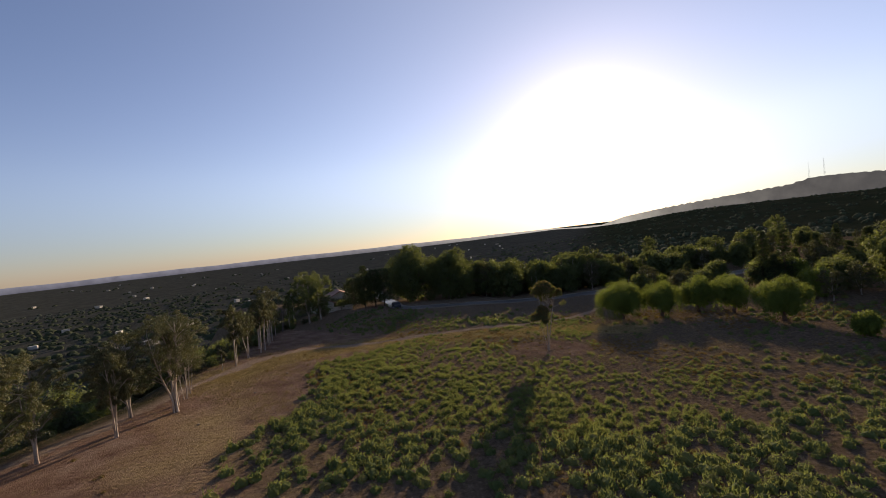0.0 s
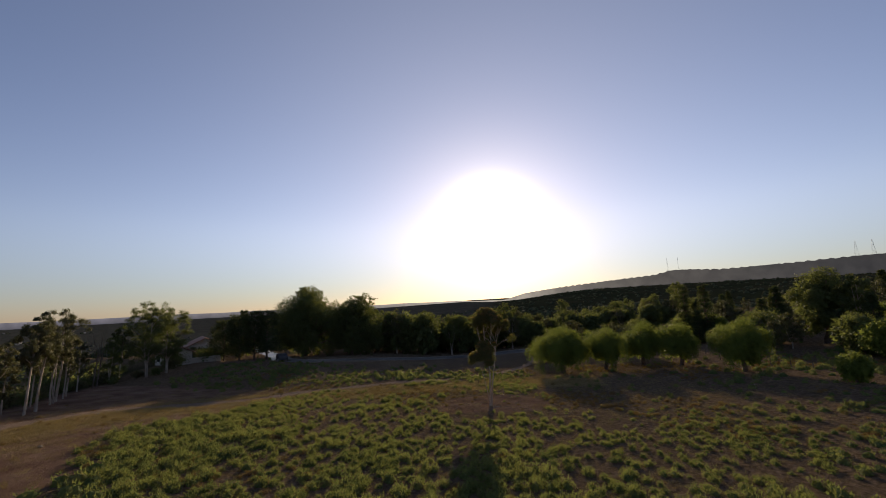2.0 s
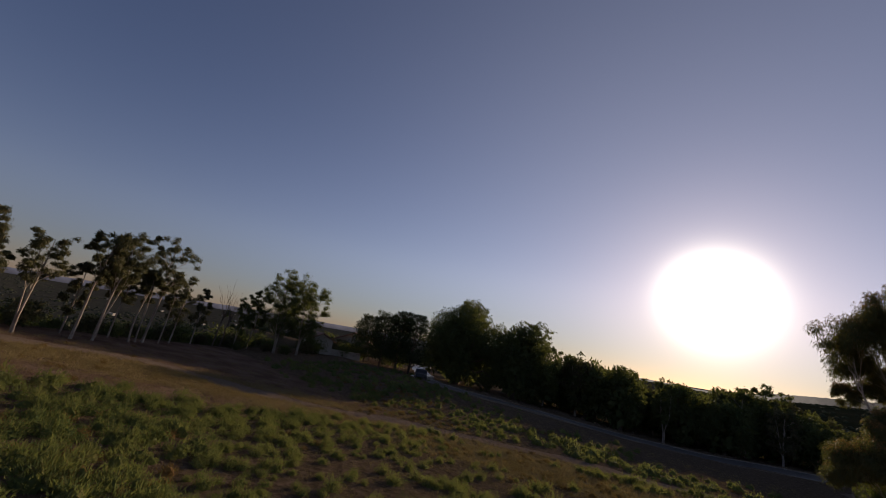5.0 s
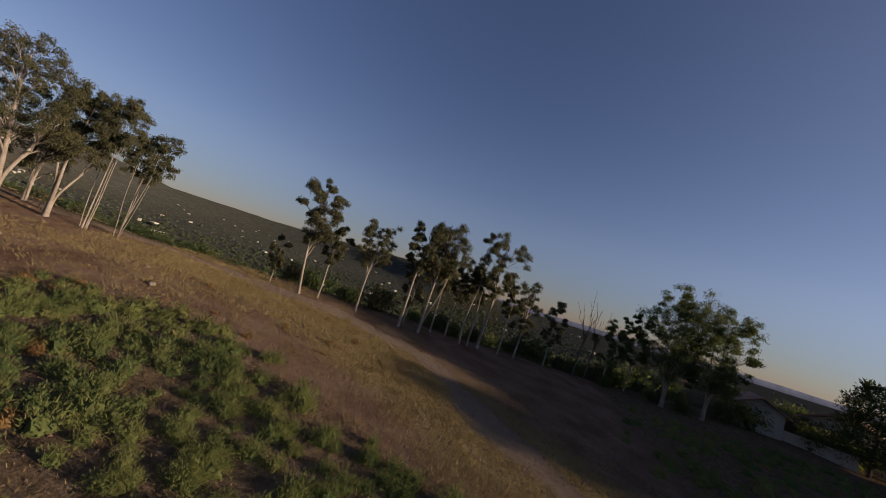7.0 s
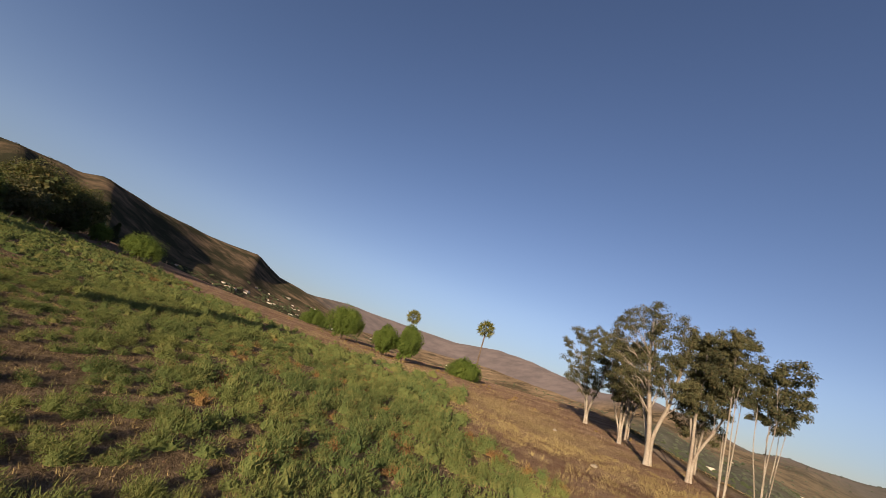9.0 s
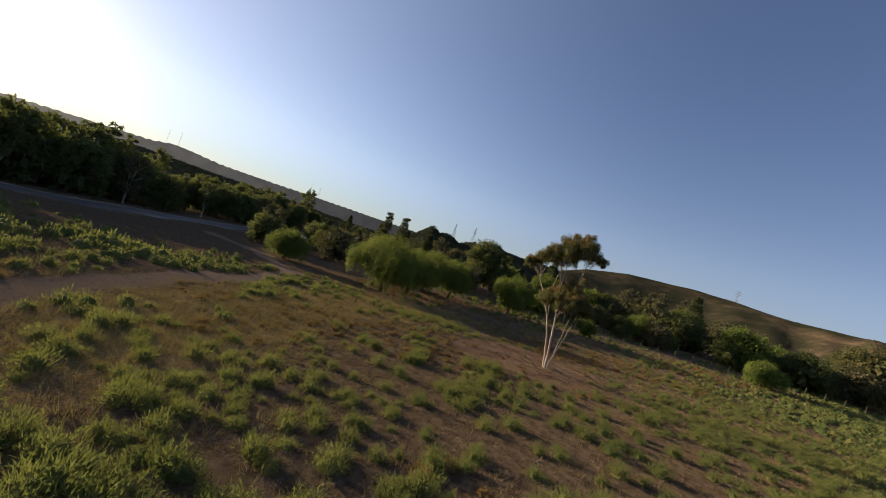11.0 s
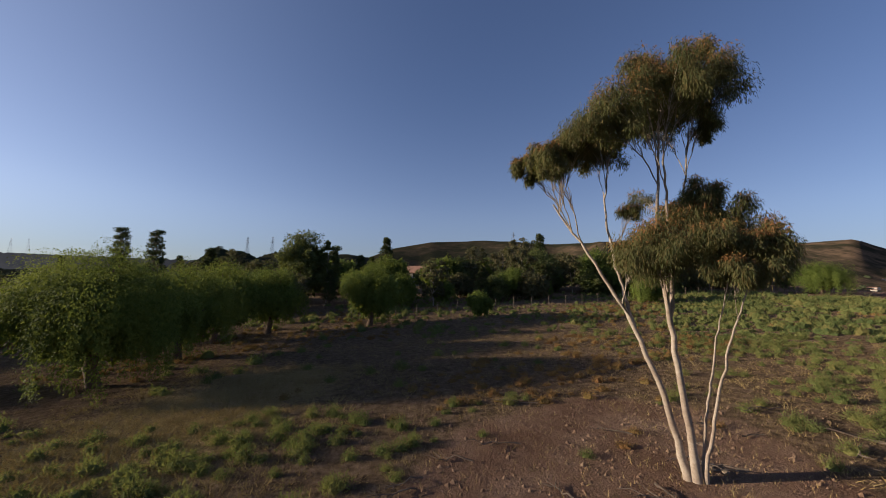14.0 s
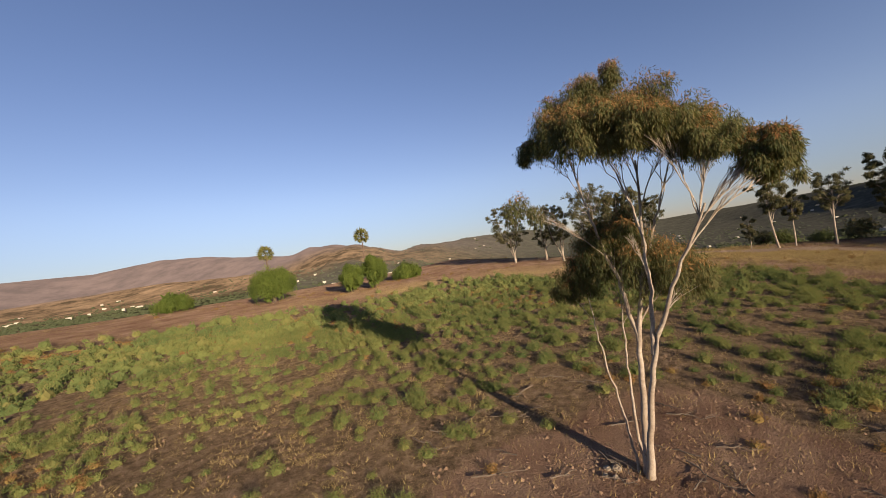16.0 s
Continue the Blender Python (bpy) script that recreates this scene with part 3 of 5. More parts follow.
# ---- trees ----
def curve(points, n):
    """A smooth line through a few points."""
    p = np.asarray(points, float)
    t = np.linspace(0, len(p) - 1, n)
    q = np.stack([np.interp(t, np.arange(len(p)), p[:, k]) for k in range(3)], 1)
    for _ in range(3):
        q[1:-1] = (q[:-2] + 2 * q[1:-1] + q[2:]) / 4
    return q


def gum_tree(name, label, where, seed, height, stems, clumps, leaf_n, leaf, reach, mat=None, group="", low=0.5, thick=None, lean=(0, 0), splay=0.12, puff=0.075):
    """A gum: pale stems that fork upwards and carry separate small dense clumps."""
    rng = np.random.default_rng(seed)
    ob = thing(name, label, "tree", where, 0.0, 1.0, group)
    thick = thick or height * 0.0115 * (1.0 if stems < 4 else 0.42)
    lean = np.array([lean[0], lean[1], 0.0])
    wood, leaves, lines = [], [], []
    for s in range(stems):
        a = s * 2.4 + rng.uniform(0, 1.2)
        h = height * (0.88 if s == 0 else rng.uniform(0.70, 0.84))
        off = height * splay * (0.3 if s == 0 else rng.uniform(0.8, 1.4))
        top = np.array([math.cos(a) * off, math.sin(a) * off, h]) + lean * h / height
        foot = np.array([math.cos(a), math.sin(a), 0]) * thick * (0 if stems == 1 else 1.2 if stems < 4 else 4.0) - (0, 0, 0.2)
        mid = foot + (top - foot) * 0.5 + rng.normal(0, 0.018, 3) * height * (1, 1, 0)
        fork = np.array([0, 0, height * rng.uniform(0.08, 0.20)]) + np.array([math.cos(a), math.sin(a), 0]) * thick * 0.5 + lean * 0.1
        line = curve((foot, fork if 1 < stems < 4 else foot + (mid - foot) * 0.5 + rng.normal(0, 0.007, 3) * height * (1, 1, 0), mid, mid + (top - mid) * 0.5 + rng.normal(0, 0.012, 3) * height * (1, 1, 0), top), 18)
        rad = thick * (0.22 + 0.88 * (1 - np.linspace(0, 1, 18)) ** 0.8) * (1.0 if s == 0 else rng.uniform(0.6, 0.85))
        rad[0] *= 1.4
        wood.append(tube(line, rad, 8))
        lines.append((line, rad))
    for c in range(clumps):
        f = (c + rng.uniform(0.1, 0.9)) / clumps
        wide = (0.60 + 0.42 * f) * math.sqrt(max(0.06, 1 - max(0.0, (f - 0.55) / 0.47) ** 2))
        b = c * 2.399 + rng.uniform(-0.4, 0.4)
        out = reach * wide * (rng.uniform(0.62, 1.0) if c % 4 else rng.uniform(0.05, 0.45))
        z = height * (low + (0.94 - low) * f)
        tip = np.array([math.cos(b) * out, math.sin(b) * out, z]) + lean * (z / height)
        best = min((math.hypot(l[i][0] - tip[0], l[i][1] - tip[1]) + 0.9 * abs(z - l[i][2] - height * 0.16), k, i) for k, (l, _) in enumerate(lines) for i in range(5, 18))
        l, rad = lines[best[1]]
        i = best[2]
        arm = bough(rng, l[i], tip, 8, 0.55, 0.02)
        wood.append(tube(arm, rad[i] * np.linspace(0.52, 0.13, 8), 5))
        size = height * puff * rng.uniform(0.75, 1.2)
        share = leaf_n // (clumps * 5)
        for q in range(5):
            d = rng.normal(0, 1, 3) * (1.0, 1.0, 1.25)
            t2 = tip + (d / np.linalg.norm(d) * size * rng.uniform(0.65, 1.05) if q else d * 0)
            if q:
                wood.append(tube(bough(rng, arm[3 + q % 3], t2, 5), rad[i] * np.linspace(0.18, 0.06, 5), 4))
            k = size * rng.uniform(0.40, 0.58)
            leaves.append(leaf_cloud(rng, t2, (k, k, k * 0.95), share, leaf, leaf * 0.38, 0.8, 0.8, -0.6))
    part("trunk", mesh_of("trunk", *join(wood), BARK, True), ob)
    part("crown", mesh_of("crown", *join(leaves), mat or GUM_LEAF_DARK), ob)
    return ob


def round_tree(name, label, where, seed, height, width, leaf_n, leaf, mat, bark, weep=0.6, lumps=14, group="", trunk_h=0.28, skirt=0.45, lump=0.38, heart=0.15):
    """A broad dense tree: rounded lumps stand out of a thick inner mass over a short trunk."""
    rng = np.random.default_rng(seed)
    ob = thing(name, label, "tree", where, 0.0, 1.0, group)
    wood, leaves = [], []
    r = width / 2
    fork = np.array([0.04 * height, 0, trunk_h * height])
    wood.append(tube(bent(rng, (0, 0, -0.3), fork, 5, 0.03), height * 0.035 * np.array([1.4, 1.0, 0.9, 0.85, 0.8]), 8))
    foot = height * (0.06 + 0.30 * skirt)
    mid = (foot + height * 0.88) / 2
    leaves.append(leaf_cloud(rng, np.array([0, 0, mid]), (r * 0.64, r * 0.64, (height * 0.84 - foot) / 2), int(leaf_n * heart), leaf * 2.6, leaf * 1.5, 0.3, 0.7, -0.95))
    share = int(leaf_n * 1.5 / lumps)
    for k in range(lumps):
        a = k * 2.399 + rng.uniform(-0.4, 0.4)
        f = (k + 0.5) / lumps
        up = 1 - 1.45 * f
        q = math.sqrt(max(0.0, 1 - max(up, 0.0) ** 2)) * (1.0 if up > -0.1 else 0.95)
        s = r * lump * rng.uniform(0.60, 1.25)
        z = foot + s * 0.6 + (height - s * 1.35 - foot) * (0.42 + 0.58 * up if up > 0 else 0.42 * (1 + up / 0.45)) * (rng.uniform(0.92, 1.05) if lump < 0.38 else rng.uniform(0.80, 1.12))
        near = rng.uniform(0.78, 1.08) if lump < 0.38 else rng.uniform(0.62, 1.12)
        tip = np.array([math.cos(a) * (r - s * 0.6) * q * near, math.sin(a) * (r - s * 0.6) * q * near, z])
        if k % 2 == 0:
            wood.append(tube(bent(rng, fork, tip, 5, 0.06), height * 0.016 * np.linspace(1, 0.3, 5), 5))
        leaves.append(leaf_cloud(rng, tip, (s, s, s * (0.85 + 0.45 * weep)), share, leaf, leaf * 0.36, weep, 0.35, -0.9))
    part("trunk", mesh_of("trunk", *join(wood), bark, True), ob)
    part("crown", mesh_of("crown", *join(leaves), mat), ob)
    return ob


def pine_tree(name, label, where, seed, height, width, leaf_n, leaf, group="", taper=0.75):
    rng = np.random.default_rng(seed)
    ob = thing(name, label, "tree", where, 0.0, 1.0, group)
    wood = [tube(bent(rng, (0, 0, -0.3), (0, 0, height * 0.98), 8, 0.008), height * 0.02 * np.linspace(1.2, 0.12, 8), 7)]
    leaves = []
    tiers = 12
    for k in range(tiers):
        z = height * (0.16 + 0.80 * k / (tiers - 1))
        wide = width / 2 * (1.0 - taper * (k / (tiers - 1)) ** 1.2) * rng.uniform(0.75, 1.15)
        for q in range(5):
            a = q * 1.257 + k * 0.7 + rng.uniform(-0.3, 0.3)
            tip = np.array([math.cos(a) * wide, math.sin(a) * wide, z + 0.08 * height * rng.uniform(0.0, 0.7)])
            wood.append(tube(bent(rng, (0, 0, z - 0.03 * height), tip, 4, 0.04), height * 0.006 * np.linspace(1, 0.3, 4), 4))
            s = max(wide * 0.42, height * 0.035)
            leaves.append(leaf_cloud(rng, tip * (0.8, 0.8, 1), (s, s, s * 0.75), leaf_n // (tiers * 5), leaf, leaf * 0.25, -0.35, 0.85, -0.7))
    part("trunk", mesh_of("trunk", *join(wood), DARK_BARK, True), ob)
    part("crown", mesh_of("crown", *join(leaves), PINE_LEAF), ob)
    return ob


# the lone gum, on its ring of bare soil
def build_lone_gum():
    rng = np.random.default_rng(5)
    ob = thing("lone_gum_tree", "slender many-stemmed gum with pale trunks and drooping olive leaves", "tree", at(0, 0))
    stems = (
        (((0.10, 0.12, -0.2), (0.24, 0.48, 1.6), (0.52, 1.05, 3.2), (0.76, 1.80, 4.6), (0.95, 2.70, 6.0)), 0.105),
        (((0.00, 0.00, -0.2), (0.06, 0.20, 1.6), (0.14, 0.42, 3.4), (-0.10, 0.75, 5.2), (-0.30, 0.70, 7.3)), 0.110),
        (((0.50, 1.00, 3.1), (0.68, 1.30, 4.4), (0.95, 1.45, 5.8), (1.25, 1.20, 7.3)), 0.062),
        (((0.12, 0.40, 3.2), (0.22, 0.20, 4.6), (0.40, -0.15, 6.0), (0.55, -0.45, 7.7)), 0.066),
        (((0.02, 0.48, 3.9), (-0.35, 0.62, 5.2), (-0.80, 0.90, 6.5), (-1.00, 1.10, 7.3)), 0.052),
        (((-0.06, -0.08, -0.2), (-0.14, -0.24, 1.2), (-0.46, -0.46, 2.9), (-0.85, -0.70, 4.2)), 0.056),
        (((0.10, -0.14, -0.2), (0.14, -0.30, 1.3), (0.20, -0.62, 2.8), (0.12, -0.90, 4.2)), 0.046),
    )
    lines = []
    for pts, r0 in stems:
        line = curve(pts, 24) + np.r_[np.zeros((1, 3)), rng.normal(0, 0.014, (22, 3)), np.zeros((1, 3))]
        rad = r0 * 0.78 * np.linspace(1.0, 0.24, 24)
        if pts[0][2] < 0:
            rad[:3] *= (1.6, 1.3, 1.1)
        part("stem", mesh_of("stem", *tube(line, rad, 10), BARK, True), ob)
        lines.append((line, rad))
    upper = ((0.20, 0.45, 8.95, 0.52), (-0.35, -0.15, 8.95, 0.50), (0.75, 0.05, 8.75, 0.52), (-0.28, -0.36, 8.47, 0.66), (0.58, -0.62, 8.31, 0.58), (-0.28, 1.14, 8.29, 0.64), (-0.21, 0.58, 8.26, 0.72), (-0.78, 0.00, 8.21, 0.63), (1.17, 0.02, 8.07, 0.61), (0.95, -1.07, 8.06, 0.42),
             (-1.22, 0.85, 8.01, 0.59), (0.51, 0.78, 8.00, 0.68), (1.27, 1.48, 7.82, 0.62), (1.89, 0.88, 7.80, 0.49), (-0.23, 1.85, 7.67, 0.66), (1.86, 1.43, 7.63, 0.48), (-0.98, 1.62, 7.55, 0.58),
             (1.63, 2.22, 7.47, 0.36), (1.09, 2.23, 7.47, 0.47), (-0.50, 2.31, 7.34, 0.58), (0.09, 2.55, 7.21, 0.41), (0.92, 2.95, 7.07, 0.34), (-0.10, 3.16, 6.72, 0.37), (0.44, 3.46, 6.69, 0.32),
             (-0.70, 3.17, 6.51, 0.33))
    lower = ((-0.32, -0.10, 5.88, 0.48), (-0.62, -0.40, 5.50, 0.52), (0.23, -0.20, 5.61, 0.44), (-0.18, 0.03, 5.20, 0.72), (-0.54, 0.15, 5.09, 0.70), (-0.11, -0.65, 4.96, 0.72), (-0.86, -0.98, 4.89, 0.52), (-1.28, 0.06, 4.79, 0.49), (0.07, -1.05, 4.75, 0.59),
             (-0.18, 0.78, 4.73, 0.72), (-0.42, 0.81, 4.73, 0.72), (-0.84, 0.99, 4.64, 0.61), (-1.38, -0.59, 4.63, 0.58), (-0.50, 1.35, 4.56, 0.57), (0.28, -1.46, 4.36, 0.36), (-1.49, 0.20, 4.30, 0.34))
    outer = ((2.50, -0.10, 6.42, 0.46), (0.70, 0.95, 5.75, 0.26))
    for clumps, count, drop, stout, first in ((upper, 5600, 1.5, 0.60, 9), (lower, 5200, 1.0, 0.42, 6), (outer, 1500, 1.3, 0.4, 6)):
        for x, y, z, r in clumps:
            tip = np.array((x, y, z))
            # the branch leaves a stem well below the clump
            best = min((math.hypot(l[i][0] - x, l[i][1] - y) + 0.8 * abs(z - l[i][2] - drop), k, i) for k, (l, _) in enumerate(lines) for i in range(first, 23))
            l, rad = lines[best[1]]
            i = best[2]
            arm = bough(rng, l[i], tip, 9)
            boughs = [tube(arm, rad[i] * stout * np.linspace(1, 0.25, 9), 6)]
            sprays, young = [], []
            for q in range(13):
                d = rng.normal(0, 1, 3)
                d[2] = d[2] * 0.8 + 0.15
                t2 = tip + d / np.linalg.norm(d) * r * np.array((1.05, 1.05, 0.95)) * rng.uniform(0.45, 1.0)
                boughs.append(tube(bough(rng, arm[3 + q % 4], t2, 6, 0.6, 0.02), rad[i] * stout * np.linspace(0.42, 0.08, 6), 4))
                s = r * rng.uniform(0.36, 0.52)
                share = int(count / 13)
                sprays.append(leaf_cloud(rng, t2, (s, s, s * 1.1), int(share * 1.3), 0.088, 0.0135, 1.05, 0.85, -0.9))
                if d[2] > 0.35:
                    young.append(leaf_cloud(rng, t2 + (0, 0, s * 0.25), (s * 0.95, s * 0.95, s * 0.9), share // 3, 0.085, 0.015, 0.7, 0.35, 0.1))
            part("branch", mesh_of("branch", *join(boughs), BARK, True), ob)
            part("leaf_clump", mesh_of("leaf_clump", *join(sprays), GUM_LEAF), ob)
            if young:
                part("young_leaves", mesh_of("young_leaves", *join(young), GUM_TIP), ob, "russet young leaves at the top of a clump")


build_lone_gum()

# gums along the rim of the field
EDGE = "tall pale-trunked gum with dark clumped foliage on the field rim"
for seed, x, y, h, st, n, lo, reach, lean in (
    (21, -41.6, -13.6, 8.2, 1, 13, 0.40, 1.25, (0.3, -0.3)), (22, -42.6, -12.6, 5.6, 1, 7, 0.45, 0.8, (0.2, 0.4)), (23, -43.6, -9.8, 7.0, 2, 12, 0.46, 1.15, (0.1, 0.1)),
    (24, -44.6, -6.4, 8.2, 1, 9, 0.52, 1.2, (-0.1, 0.6)), (25, -45.4, -4.9, 8.6, 2, 14, 0.45, 1.45, (0.1, 0.5)), (26, -46.9, -6.6, 5.6, 1, 8, 0.25, 1.1, (0, 0)),
    (36, -47.4, -4.2, 6.4, 1, 5, 0.5, 0.6, (0.2, 0)), (37, -47.9, -1.6, 6.8, 1, 5, 0.55, 0.6, (0, 0.2)), (38, -48.4, -1.0, 6.0, 2, 4, 0.5, 0.7, (-0.2, 0)), (39, -50.6, 1.8, 6.2, 1, 5, 0.5, 0.6, (0, 0)),
    (27, -49.2, -0.1, 9.8, 1, 13, 0.45, 1.8, (0.1, -0.1)), (28, -52.2, 3.4, 6.9, 1, 9, 0.25, 1.0, (0.1, 0.1)), (29, -54.4, 6.5, 6.2, 1, 8, 0.28, 0.9, (0, 0.1)),
    (30, -48.6, -3.0, 6.6, 1, 7, 0.45, 0.9, (0, 0.3)), (31, -41.4, -16.0, 3.4, 1, 6, 0.25, 0.55, (0, 0)), (32, -56.6, 12.8, 6.2, 2, 12, 0.3, 1.5, (0, 0.3)),
    (33, -56.0, 18.4, 10.8, 3, 34, 0.24, 2.9, (0.2, 0.0)), (34, -55.6, 22.0, 10.0, 3, 30, 0.22, 2.6, (0, 0.3)), (35, -57.8, 15.4, 7.8, 1, 10, 0.3, 1.7, (0, 0)),
):
    gum_tree("gum_tree", EDGE, at(x, y), seed, h * 1.08, st, int(n * 1.35), 34000 if st == 3 else 21000 if h > 7 else 11000, 0.17 if st == 3 else 0.135, reach * 1.36, mat=OAK_LEAF if seed in (32, 33, 34, 35) else None, group="gums along the field rim", low=lo + 0.04, lean=lean, puff=0.090 if seed in (33, 34) else 0.072)

# the group of big gums on the rim
for seed, x, y, h, st, n, lo, reach, splay, lean, lab in (
    (41, -32.4, -28.4, 9.6, 3, 40, 0.40, 3.0, 0.19, (0.8, -0.2), "large spreading gum with white forked trunk and olive foliage"),
    (42, -31.5, -33.9, 7.9, 3, 20, 0.36, 1.7, 0.14, (0.8, -0.2), "middle-sized gum with pale bark beside a larger one"),
    (43, -29.5, -42.0, 9.2, 3, 28, 0.32, 2.7, 0.14, (0.8, 0), "dense dark gum with pale bark on the rim"),
    (44, -32.6, -38.4, 8.2, 2, 18, 0.28, 2.0, 0.1, (0.3, 0), "dense dark gum with pale bark on the rim"),
    (48, -35.4, -30.6, 8.2, 2, 20, 0.26, 2.0, 0.1, (0, 0), "dense dark gum with pale bark on the rim"),
    (47, -34.2, -27.0, 8.2, 3, 15, 0.44, 1.4, 0.16, (-0.3, 0.3), "middle-sized gum with pale bark beside a larger one"),
    (45, -35.2, -25.4, 8.6, 4, 14, 0.58, 1.2, 0.06, (0.0, 0.2), "slim many-stemmed gum with hanging foliage"),
    (46, -36.4, -24.2, 7.2, 5, 12, 0.55, 1.1, 0.08, (-0.4, 0.4), "slim many-stemmed gum with hanging foliage"),
):
    gum_tree("gum_tree", lab, at(x, y), seed, h * 1.04, st, int(n * 1.35), 32000 if st == 3 else 17000, 0.125, reach * 1.22, GUM_LEAF_DARK, "big gums on the rim", lo, splay=splay, lean=lean, thick=0.15 if seed == 41 else None, puff=0.070)


# a dead gum
def dead_tree(where, seed, h):
    rng = np.random.default_rng(seed)
    ob = thing("dead_tree", "bare grey dead tree with upright broken limbs", "tree", where)
    part("trunk", mesh_of("trunk", *tube(bent(rng, (0, 0, -0.2), (0.2, 0.3, h * 0.5), 8, 0.02), 0.085 * np.linspace(1.2, 0.6, 8), 7), GREY_BARK, True), ob)
    for k in range(7):
        a = k * 2.4
        tip = np.array([math.cos(a) * h * 0.16, math.sin(a) * h * 0.16, h * rng.uniform(0.72, 1.0)])
        part("limb", mesh_of("limb", *tube(bent(rng, (0.2, 0.3, h * rng.uniform(0.3, 0.48)), tip, 7, 0.03), 0.038 * np.linspace(1, 0.2, 7), 5), GREY_BARK, True), ob)


dead_tree(at(-55.6, 9.6), 1, 8.8)
dead_tree(at(-56.6, 11.0), 2, 8.0)

# pepper trees
def pepper_tree(label, where, seed, height, width, leaf_n, leaf, group):
    """A weeping tree: uneven domes over a short forked trunk, with long hanging streamers round each."""
    g = np.random.default_rng(seed)
    ob = thing("pepper_tree", label, "tree", where, 0.0, 1.0, group)
    r = width / 2
    fork = np.array([g.uniform(-0.05, 0.05) * height, 0, 0.20 * height])
    wood = [tube(bent(g, (0, 0, -0.3), fork, 5, 0.04), height * 0.042 * np.array([1.5, 1.1, 0.95, 0.9, 0.8]), 8)]
    leaves = [leaf_cloud(g, np.array([0, 0, height * 0.46]), (r * 0.52, r * 0.52, height * 0.30), int(leaf_n * 0.22), leaf * 2.4, leaf * 1.3, 0.4, 0.7, -0.95)]
    lobes = 11 if width > 5 else 8
    for k in range(lobes):
        a = k * 2.399 + g.uniform(-0.5, 0.5)
        s = r * g.uniform(0.28, 0.46)
        d = (r - s * 0.9) * math.sqrt((k + 0.2) / lobes) * g.uniform(0.86, 1.1)
        top = height * (1 - 0.45 * (d / r) ** 2.0) * (1.0 if k == 0 else g.uniform(0.78, 1.0))
        c = np.array([math.cos(a) * d, math.sin(a) * d, top - s * 0.85])
        wood.append(tube(bough(g, fork, c, 6, 0.5, 0.04), height * 0.017 * np.linspace(1, 0.25, 6), 5))
        leaves.append(leaf_cloud(g, c, (s, s, s * 0.85), int(leaf_n * 0.45 / lobes), leaf, leaf * 0.36, 0.8, 0.45, -0.35))
        strands = 22
        m = int(leaf_n * 1.0 / lobes / strands)
        for q in range(strands):
            b = a + g.normal(0, 1.25)
            out = s * g.uniform(0.55, 1.02)
            start = c + np.array([math.cos(b) * out, math.sin(b) * out, s * 0.25])
            reach = min(start[2] - g.uniform(0.1, 0.5), s * g.uniform(0.7, 2.1))
            t = g.random(m) ** 0.8
            p = start + np.stack([np.cos(b) * 0.10 * s * np.sin(t * 3), np.sin(b) * 0.10 * s * np.sin(t * 3), -t * reach], 1)
            p += g.normal(0, 0.085 * s + 0.07, (m, 3)) * (1 - 0.55 * t)[:, None]
            way = g.normal(0, 0.42, (m, 3)) + (0, 0, -1.0)
            leaves.append(blades(g, p, way, leaf * g.uniform(0.8, 1.5, m), leaf * 0.34 * g.uniform(0.8, 1.3, m), np.tile((math.cos(b), math.sin(b), 0.3), (m, 1))))
    part("trunk", mesh_of("trunk", *join(wood), DARK_BARK, True), ob)
    part("crown", mesh_of("crown", *join(leaves), PEPPER_LEAF), ob)
    return ob


PEP = "bright green weeping pepper tree with a short dark trunk"
for seed, x, y, h, w, n in (
    (61, 10.6, 22.8, 7.3, 9.8, 30000), (62, 17.0, 23.2, 6.7, 7.4, 16000), (63, 22.6, 24.2, 7.0, 7.6, 14000), (64, 27.0, 22.0, 6.6, 7.0, 12000),
    (66, 9.3, 39.0, 4.6, 5.8, 9000), (67, 30.6, 13.4, 6.6, 7.0, 18000), (68, 42.8, -20.2, 4.0, 6.0, 8000), (69, 53.8, -52.4, 5.7, 9.0, 9000),
    (70, 17.2, -62.0, 3.2, 6.0, 6000), (71, 4.6, -51.5, 5.3, 6.6, 9000), (72, -5.0, -46.4, 4.0, 4.0, 6000), (73, -8.2, -46.2, 4.8, 4.0, 6000), (74, -15.0, -51.0, 2.8, 5.0, 6000),
    (75, 52.0, -4.0, 5.2, 5.6, 8000), (76, 33.8, 2.3, 2.9, 3.0, 4000), (77, 64.0, -13.5, 3.8, 4.4, 4000),
):
    pepper_tree(PEP, at(x, y), seed, h, w * 1.02, int(n * (2.1 if seed < 63 else 1.15)), 0.115 if seed < 63 else 0.16 if n > 9000 else 0.20, "pepper trees in the field")

# dark evergreens by the road
round_tree("evergreen_tree", "huge dark rounded evergreen beside the road bend", at(-46.5, 53.5), 90, 15.6, 17, 22000, 0.42, OAK_LEAF, DARK_BARK, 0.2, 44, skirt=0.0, lump=0.30)
round_tree("evergreen_tree", "broad dark evergreen merging into its taller neighbour", at(-37, 60), 91, 14.6, 15, 16000, 0.42, OAK_LEAF, DARK_BARK, 0.2, 34, skirt=0.0, lump=0.30)
gum_tree("gum_tree", "tall gum with open crown rising above dark evergreens", at(-48, 59), 92, 18.0, 3, 26, 7000, 0.40, 3.6, OAK_LEAF, low=0.66)
gum_tree("gum_tree", "tall gum with open crown rising above dark evergreens", at(-35, 64), 97, 16.5, 2, 26, 6000, 0.40, 3.0, OAK_LEAF, low=0.40)
